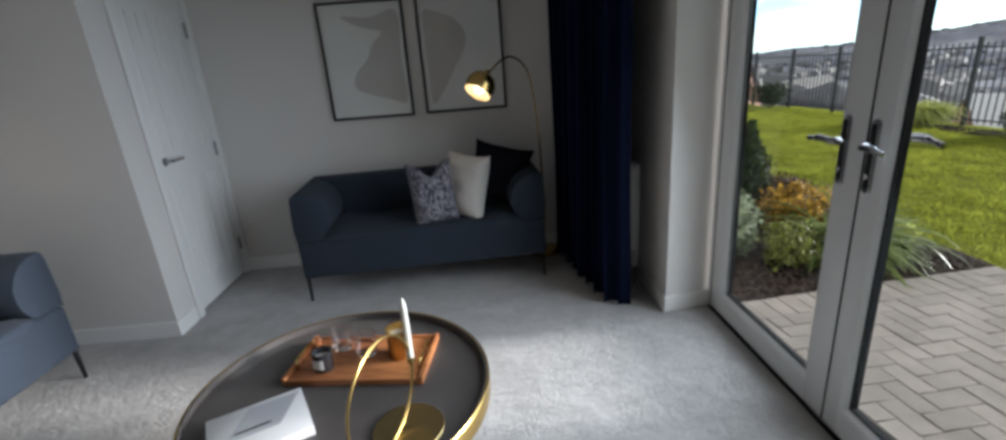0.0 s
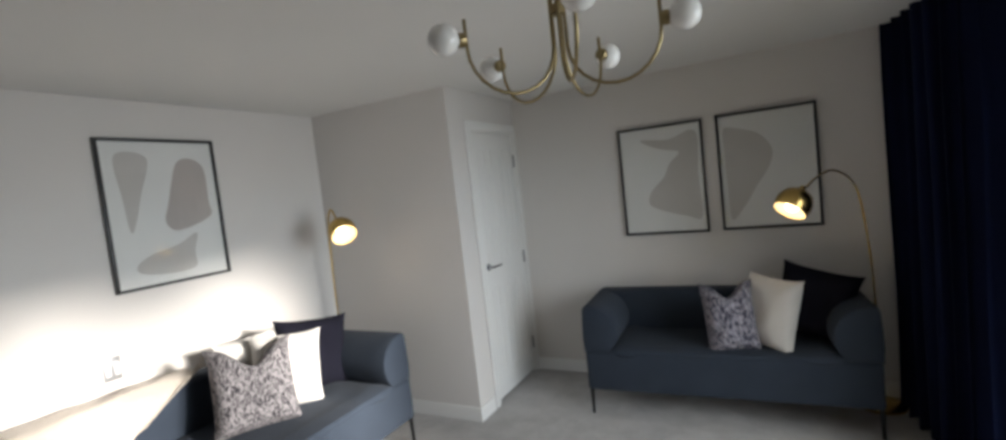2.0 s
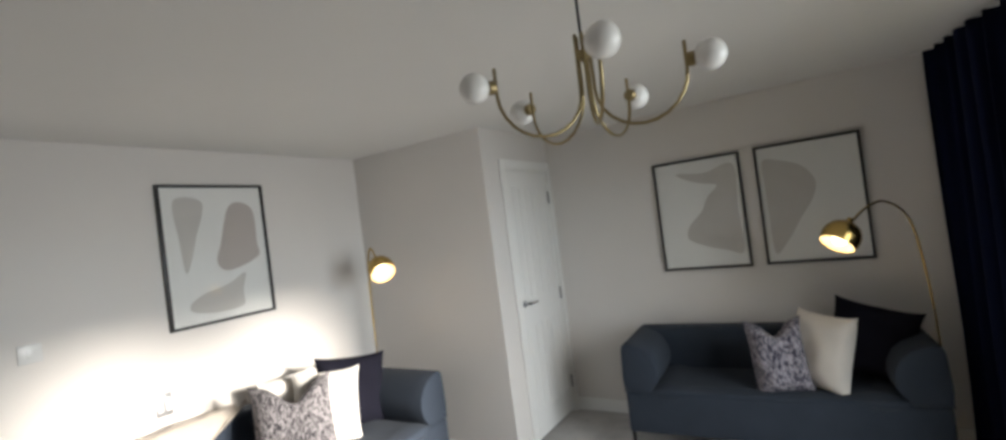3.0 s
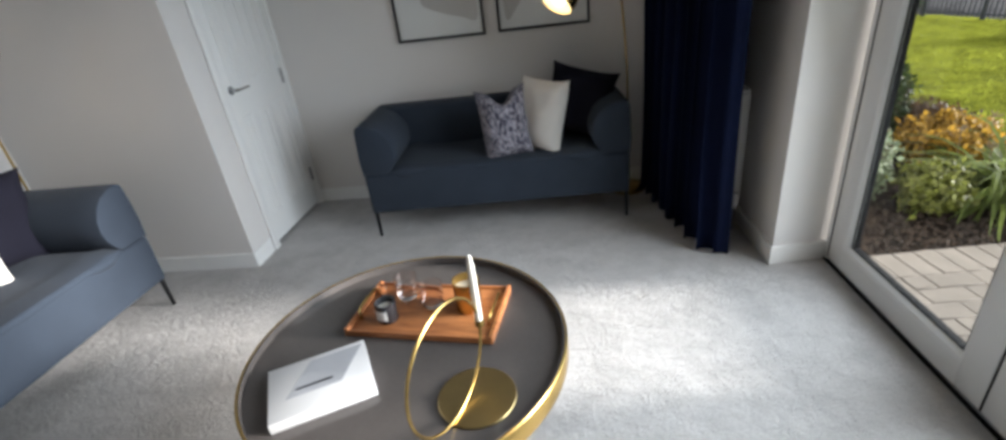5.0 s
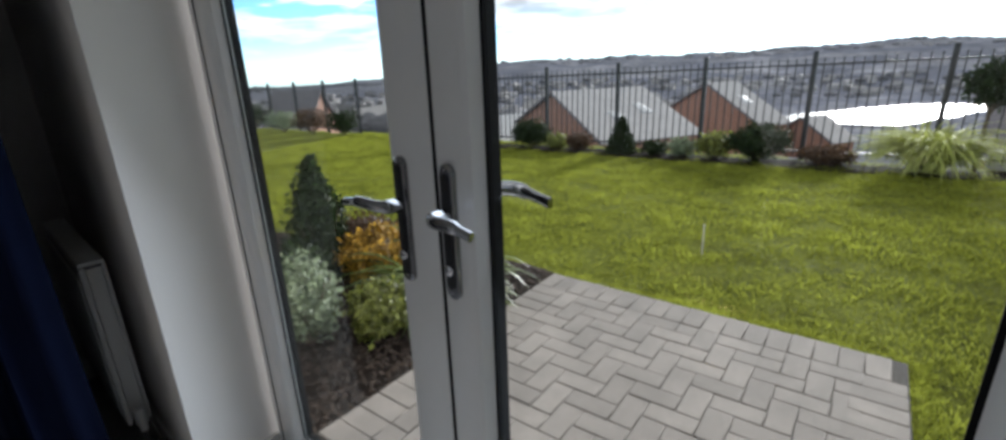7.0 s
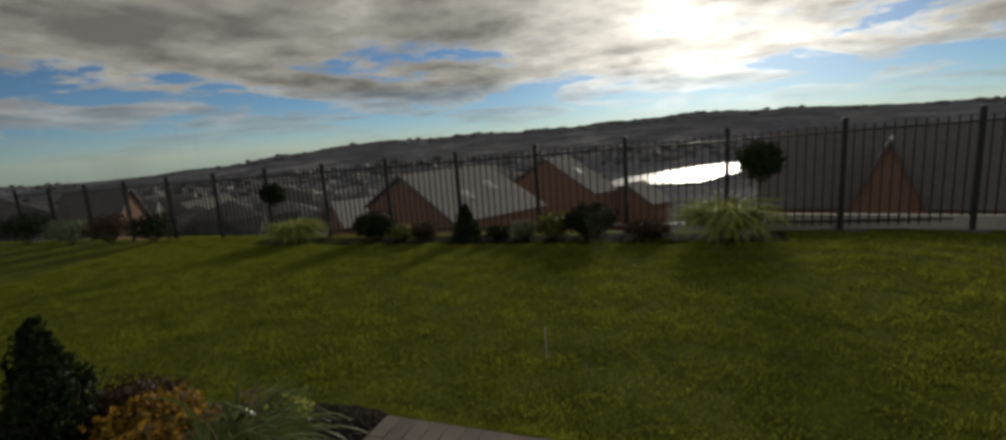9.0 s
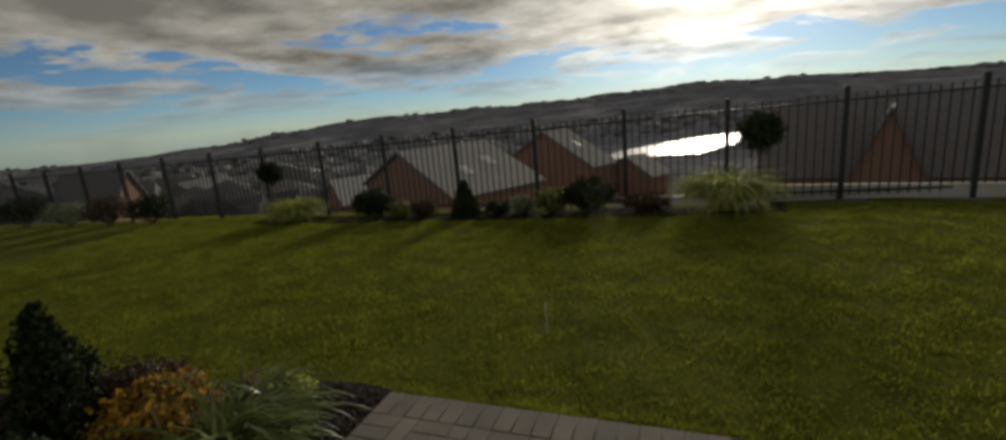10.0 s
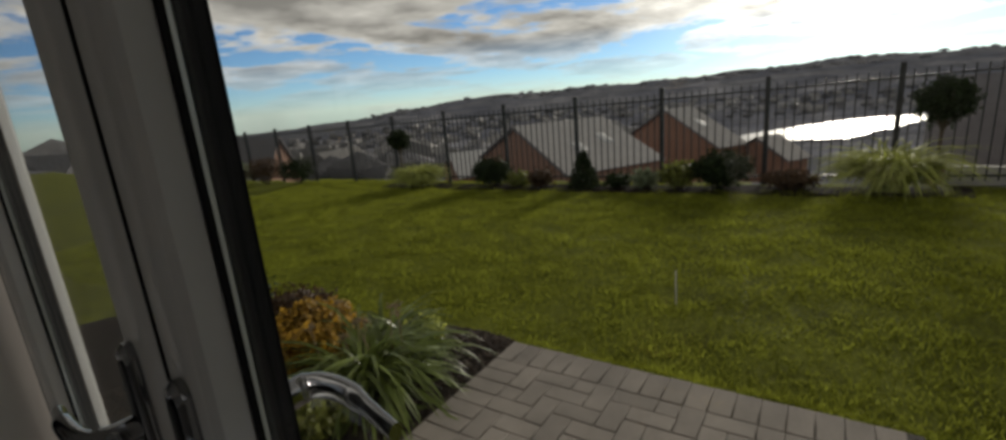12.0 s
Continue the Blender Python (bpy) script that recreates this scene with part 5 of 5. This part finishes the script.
def leafy(name, x, y, z, rx, ry, rz, count, leaf, material, seed, label, shape="round", stem=0.0, group="", uneven=0.2):
    """A shrub or clipped tree: forked limbs and a crown of many small leaves with gaps and an uneven outline."""
    rnd = random.Random(seed)
    p = thing(name, pose(x, y, z), label, "tree" if stem else "shrub", group)
    verts, faces = [], []
    for k in range(count):
        a, c = rnd.uniform(0, 2 * math.pi), rnd.uniform(-1, 1)
        s = math.sqrt(1 - c * c)
        d = Vector((s * math.cos(a), s * math.sin(a), c))
        r = (rnd.random() ** 0.4) * (0.80 + 0.34 * noise.noise(d * 2.3 + Vector((seed, 0, 0))) + 0.16 * noise.noise(d * 6 + Vector((0, seed, 0))))
        if shape == "cone":
            h = rnd.random() ** 1.25
            rr = (1 - h) ** 0.7 * math.sqrt(rnd.random()) * (1 + uneven * noise.noise(Vector((2.2 * math.cos(a), 2.2 * math.sin(a) + seed, h * 6))) + 0.5 * uneven * noise.noise(Vector((6 * math.cos(a), 6 * math.sin(a), h * 15 + seed))))
            o = Vector((rr * math.cos(a) * rx, rr * math.sin(a) * ry, h * 2 * rz * (1 + 0.25 * uneven * noise.noise(Vector((3 * math.cos(a), 3 * math.sin(a), seed))))))
        else:
            o = Vector((d.x * r * rx, d.y * r * ry, rz * (1 + d.z * r)))
        o.z += stem
        u = Vector((rnd.uniform(-1, 1), rnd.uniform(-1, 1), rnd.uniform(-0.6, 1))).normalized()
        v = u.cross(d).normalized() if u.cross(d).length > 0.1 else u.orthogonal().normalized()
        l, w = leaf * rnd.uniform(0.6, 1.3), leaf * 0.42 * rnd.uniform(0.7, 1.2)
        i = len(verts)
        nrm = u.cross(v) * 0.2 * l
        for q in (o, o + u * l * 0.5 + v * w + nrm, o + u * l, o + u * l * 0.5 - v * w + nrm):
            verts.append((q.x, q.y, max(q.z, 0.004)))
        faces.append((i, i + 1, i + 2, i + 3))
    me = bpy.data.meshes.new("crown")
    me.from_pydata(verts, [], faces)
    me.materials.append(material)
    ob = new("crown", me)
    ob.parent = p
    bm = bmesh.new()
    if stem:
        merge(bm, tube(curve_points([(0, 0, -0.05), (0.01, 0.006, stem * 0.5), (0, 0, stem + rz * 0.6)], 8), [0.026 - 0.001 * k for k in range(10)], 8))
    for k in range(7):
        a = 2 * math.pi * k / 7 + rnd.random()
        top = (0.7 * rx * math.cos(a), 0.7 * ry * math.sin(a), stem + rz * rnd.uniform(0.8, 1.5))
        merge(bm, tube([(0, 0, stem * 0.95 - (0.02 if not stem else 0)), (top[0] * 0.4, top[1] * 0.4, stem + rz * 0.5), top], [0.012, 0.008, 0.003], 6))
    part("trunk" if stem else "stems", bm, BARK, p)
    return p


strap_plant("strap_leaf_plant", 2.83, 3.32, -0.02, 400, 0.60, 0.013, LEAF_GREEN, 3, "clump of arching green strap leaves in the bed")
strap_plant("strap_leaf_plant", 3.12, 3.55, -0.03, 280, 0.46, 0.009, LEAF_GREEN, 8, "smaller clump of green strap leaves in the bed")
for k in range(9):
    rnd = random.Random(40 + k)
    x, y = 2.85 + rnd.uniform(-0.2, 0.3), 3.4 + rnd.uniform(-0.18, 0.22)
    st = thing("dried_stalk", pose(x, y, -0.02), "dry pale flower stalk among the strap leaves", "plant", "dried stalks")
    top = (rnd.uniform(-0.05, 0.05), rnd.uniform(-0.05, 0.05), rnd.uniform(0.30, 0.44))
    part("stalk", tube([(0, 0, 0), (top[0] * 0.4, top[1] * 0.4, top[2] * 0.6), top], [0.004, 0.0035, 0.002], 6), DRY_STALK, st)
    bm = bmesh.new()
    for q in range(14):
        o = Vector(top) + Vector((rnd.uniform(-0.03, 0.03), rnd.uniform(-0.03, 0.03), rnd.uniform(-0.01, 0.02)))
        merge(bm, tube([Vector(top) - Vector((0, 0, 0.01)), o], [0.002, 0.004], 4))
    part("seed_head", bm, DRY_STALK, st)
leafy("golden_shrub", 2.80, 3.78, -0.02, 0.34, 0.36, 0.20, 5200, 0.036, LEAF_GOLD, 2, "low shrub with golden orange leaves in the bed")
leafy("rust_shrub", 2.88, 4.12, -0.02, 0.34, 0.34, 0.20, 3400, 0.034, LEAF_RUST, 12, "rusty brown low shrub in the bed")
leafy("yellow_green_shrub", 2.37, 3.22, -0.03, 0.21, 0.20, 0.17, 2300, 0.036, LEAF_OLIVE, 4, "small yellow-green shrub at the paving's edge")
leafy("silver_shrub", 2.07, 3.42, -0.02, 0.20, 0.24, 0.27, 2800, 0.032, LEAF_SILVER, 5, "silver-leaved shrub beside the house wall")
leafy("dwarf_conifer", 2.60, 4.22, 0.0, 0.27, 0.27, 0.37, 6500, 0.042, LEAF_DARK, 6, "dark upright dwarf conifer in the bed", "cone", uneven=0.85)
leafy("pale_low_shrub", 3.30, 3.42, -0.04, 0.15, 0.14, 0.10, 500, 0.04, LEAF_PALE, 14, "pale low shrub at the bed's corner")
leafy("dark_low_shrub", 2.25, 3.85, -0.02, 0.25, 0.25, 0.22, 2600, 0.034, LEAF_DARK, 15, "dark leafy shrub between the silver shrub and conifer")


def border():
    """The planting along the fence."""
    def at(y):
        s = (14.0 - y)
        x, yy = along(s, 0.0)
        return x - 0.5, y
    rows = [
        ("round_shrub", 7.2, 0.48, 0.30, LEAF_DARK, 2600, "rounded dark evergreen shrub along the fence"),
        ("round_shrub", 6.6, 0.26, 0.16, LEAF_OLIVE, 900, "small yellow-green shrub along the fence"),
        ("round_shrub", 6.15, 0.28, 0.17, LEAF_RUST, 1000, "small brown shrub along the fence"),
        ("round_shrub", 4.25, 0.24, 0.17, LEAF_SILVER, 900, "small grey-green shrub along the fence"),
        ("round_shrub", 3.75, 0.34, 0.23, LEAF_OLIVE, 1300, "olive leafy shrub along the fence"),
        ("round_shrub", 3.15, 0.50, 0.30, LEAF_DARK, 3000, "rounded dark evergreen shrub along the fence"),
        ("round_shrub", 2.3, 0.42, 0.15, LEAF_RUST, 1200, "low rusty plant along the fence"),
        ("round_shrub", 4.7, 0.26, 0.13, LEAF_DARK, 700, "low dark mat of leaves along the fence"),
        ("round_shrub", 13.6, 0.6, 0.40, LEAF_DARK, 1700, "dark shrub at the far end of the fence"),
        ("round_shrub", 15.2, 0.7, 0.42, LEAF_RUST, 1700, "brown shrub at the far end of the fence"),
        ("round_shrub", 16.9, 0.7, 0.36, LEAF_SILVER, 1500, "grey-green shrub at the far end of the fence"),
        ("round_shrub", 19.0, 0.9, 0.5, LEAF_DARK, 1800, "dark shrub at the far end of the fence"),
    ]
    for k, (name, y, r, h, m, n, label) in enumerate(rows):
        x, yy = at(y)
        leafy(name, x, yy, lawn_z(x, yy), r, r, h, n, 0.06, m, 20 + k, label, group="shrubs along the fence")
    x, y = at(5.3)
    leafy("cone_shrub", x, y, lawn_z(x, y), 0.30, 0.30, 0.30, 2600, 0.05, LEAF_DARK, 40, "clipped dark cone shrub along the fence", "cone")
    for y, size, seed in ((9.15, 0.80, 51), (1.25, 0.98, 52)):
        x, y = at(y)
        strap_plant("grass_clump", x, y, lawn_z(x, y), 950, size, 0.015, LEAF_PALE, seed, "arching variegated grass clump by the fence", 1.05, 0.92)
    for y, seed, ball in ((9.85, 61, 0.30), (0.82, 62, 0.36)):
        x, y = at(y)
        leafy("standard_tree", x + 0.2, y, lawn_z(x, y), ball, ball, ball * 0.88, 3000, 0.05, LEAF_DARK, seed, "clipped standard tree with a dark round crown", stem=0.72, group="clipped standard trees")


def border_bed():
    """A low strip of dark soil under the shrubs."""
    bm = bmesh.new()
    rows = []
    for k in range(60):
        y = 0.5 + 9.6 * k / 59
        x = along(14.0 - y, 0.0)[0] - 0.5
        row = []
        for off, up in ((-0.42, -0.03), (-0.34, 0.012), (0.0, 0.03), (0.34, 0.012), (0.46, -0.03)):
            o = off + (0.05 * noise.noise(Vector((y * 1.8, off, 4))) if off < 0 else 0)
            row.append(bm.verts.new((x + o, y, lawn_z(x + o, y) + up + 0.012 * noise.noise(Vector((y * 6, off * 5, 0))))))
        rows.append(row)
    for a, b in zip(rows, rows[1:]):
        for j in range(4):
            bm.faces.new((a[j], a[j + 1], b[j + 1], b[j]))
    bmesh.ops.recalc_face_normals(bm, faces=bm.faces)
    structure("fence_border", bm, SOIL, "narrow dark soil border under the fence shrubs", True)


border_bed()
border()
cane = part("garden_cane", tube([(4.62, 2.37, lawn_z(4.62, 2.37) - 0.05), (4.62, 2.372, lawn_z(4.62, 2.37) + 0.24)], 0.006, 8), STONE_KERB, None, "thin pale cane standing in the lawn")
tagged(cane, category="cane")


def grass():
    """Short grass blades over the mown lawn, denser towards the house."""
    rnd = np.random.default_rng(11)
    n = 420000
    u = rnd.random(n)
    x = 2.6 + 6.6 * u ** 1.1
    y = -3.5 + (17.5 * rnd.random(n)) * (0.8 + 0.2 * u)
    ca, sa = math.cos(PAVE_T), math.sin(PAVE_T)
    pu = -((x - PAVE_X) * ca + (y - PAVE_Y) * sa)
    pv = (x - PAVE_X) * sa - (y - PAVE_Y) * ca
    keep = (y < 13.9) & ~((pu > -0.02) & (pv > -0.05) & (pv < PAVE_V + 0.03)) & ~((y > 2.9) & (x < 3.62 - 0.2 * (y - 3.0)))
    # tufts that hang over the paving's edges
    eu = np.concatenate([-0.012 - 0.04 * np.abs(rnd.normal(size=7000)), 1.9 * rnd.random(6000)])
    ev = np.concatenate([(PAVE_V + 0.1) * rnd.random(7000) - 0.02, PAVE_V + 0.012 + 0.04 * np.abs(rnd.normal(size=6000))])
    x = np.concatenate([x[keep], PAVE_X - eu * ca + ev * sa])
    y = np.concatenate([y[keep], PAVE_Y - eu * sa - ev * ca])
    m = len(x)
    z = np.minimum(-0.06 - 0.018 * (x - 3.5) - 0.028 * (y - 2.5), -0.075)
    a = rnd.random(m) * 2 * np.pi
    clump = np.sin(x * 5.1 + 1.7 * np.sin(y * 3.3)) * np.sin(y * 4.3 + 1.9 * np.sin(x * 2.7)) + 0.6 * np.sin(x * 13.7 + 2 * np.sin(y * 9.1)) * np.sin(y * 11.9)
    h = (0.009 + 0.026 * rnd.random(m) ** 1.6) * (1 + 0.5 * clump)
    w = (0.003 + 0.003 * rnd.random(m)) * (1 + 0.12 * np.maximum(x - 4, 0))
    lean = 0.022 * rnd.normal(size=(2, m))
    v = np.empty((m, 3, 3))
    v[:, 0] = np.stack([x + np.cos(a) * w, y + np.sin(a) * w, z - 0.004], 1)
    v[:, 1] = np.stack([x - np.cos(a) * w, y - np.sin(a) * w, z - 0.004], 1)
    v[:, 2] = np.stack([x + lean[0], y + lean[1], z + h], 1)
    me = bpy.data.meshes.new("lawn_grass")
    me.from_pydata(v.reshape(-1, 3).tolist(), [], np.arange(3 * m).reshape(-1, 3).tolist())
    me.materials.append(BLADE)
    tagged(new("lawn_grass", me), "short mown green and yellowish lawn grass", "grass", kind="stuff")


# ---- paving: bordered herringbone of concrete blocks ----
PAVE_X, PAVE_Y, PAVE_T, PAVE_V, PAVE_U = 3.60, 2.99, radians(5.0), 1.88, 1.90
grass()


def paving():
    m = Matrix(((-math.cos(PAVE_T), math.sin(PAVE_T), 0, PAVE_X), (-math.sin(PAVE_T), -math.cos(PAVE_T), 0, PAVE_Y), (0, 0, 1, -0.03), (0, 0, 0, 1)))
    p = thing("patio", m, "small patio of worn grey-buff concrete blocks", "paving", kind="structure")
    part("bedding", box(-0.005, PAVE_U, -0.005, PAVE_V + 0.005, -0.12, -0.008), JOINT, p, "dark jointing sand", smooth=False)
    g = 0.1015
    rnd = random.Random(9)

    def block_mesh(name, l, w):
        return link_mesh(name, box(-l / 2, l / 2, -w / 2, w / 2, -0.05, 0.0, 0.0035, 1), PAVER, True)

    full, half = block_mesh("paver", 2 * g - 0.004, g - 0.004), block_mesh("paver", g - 0.004, g - 0.004)

    def lay(me, u, v, turned):
        ob = new("paver", me)
        ob.parent = p
        ob.matrix_basis = pose(u, v, rnd.uniform(-0.002, 0.002), rnd.uniform(-0.5, 0.5), rnd.uniform(-0.5, 0.5), (90 if turned else 0) + rnd.uniform(-0.5, 0.5))

    for k in range(int(PAVE_V / g)):
        lay(full, g, (k + 0.5) * g, False)
    rows = int((PAVE_U - 2 * g) / g)
    for k in range(rows):
        lay(full, (k + 2.5) * g, g, True)
        lay(full, (k + 2.5) * g, PAVE_V - g, True)
    nv = int(round((PAVE_V - 4 * g) / g))
    for i in range(rows):
        for j in range(nv):
            q = (i - j) % 4
            u, v = (i + 2) * g, (j + 2) * g
            if q == 0:
                lay(full if i + 1 < rows else half, u + (g if i + 1 < rows else g / 2), v + g / 2, False)
            elif q == 1 and i == 0:
                lay(half, u + g / 2, v + g / 2, False)
            elif q == 3:
                lay(full if j + 1 < nv else half, u + g / 2, v + (g if j + 1 < nv else g / 2), True)
            elif q == 2 and j == 0:
                lay(half, u + g / 2, v + g / 2, True)


paving()
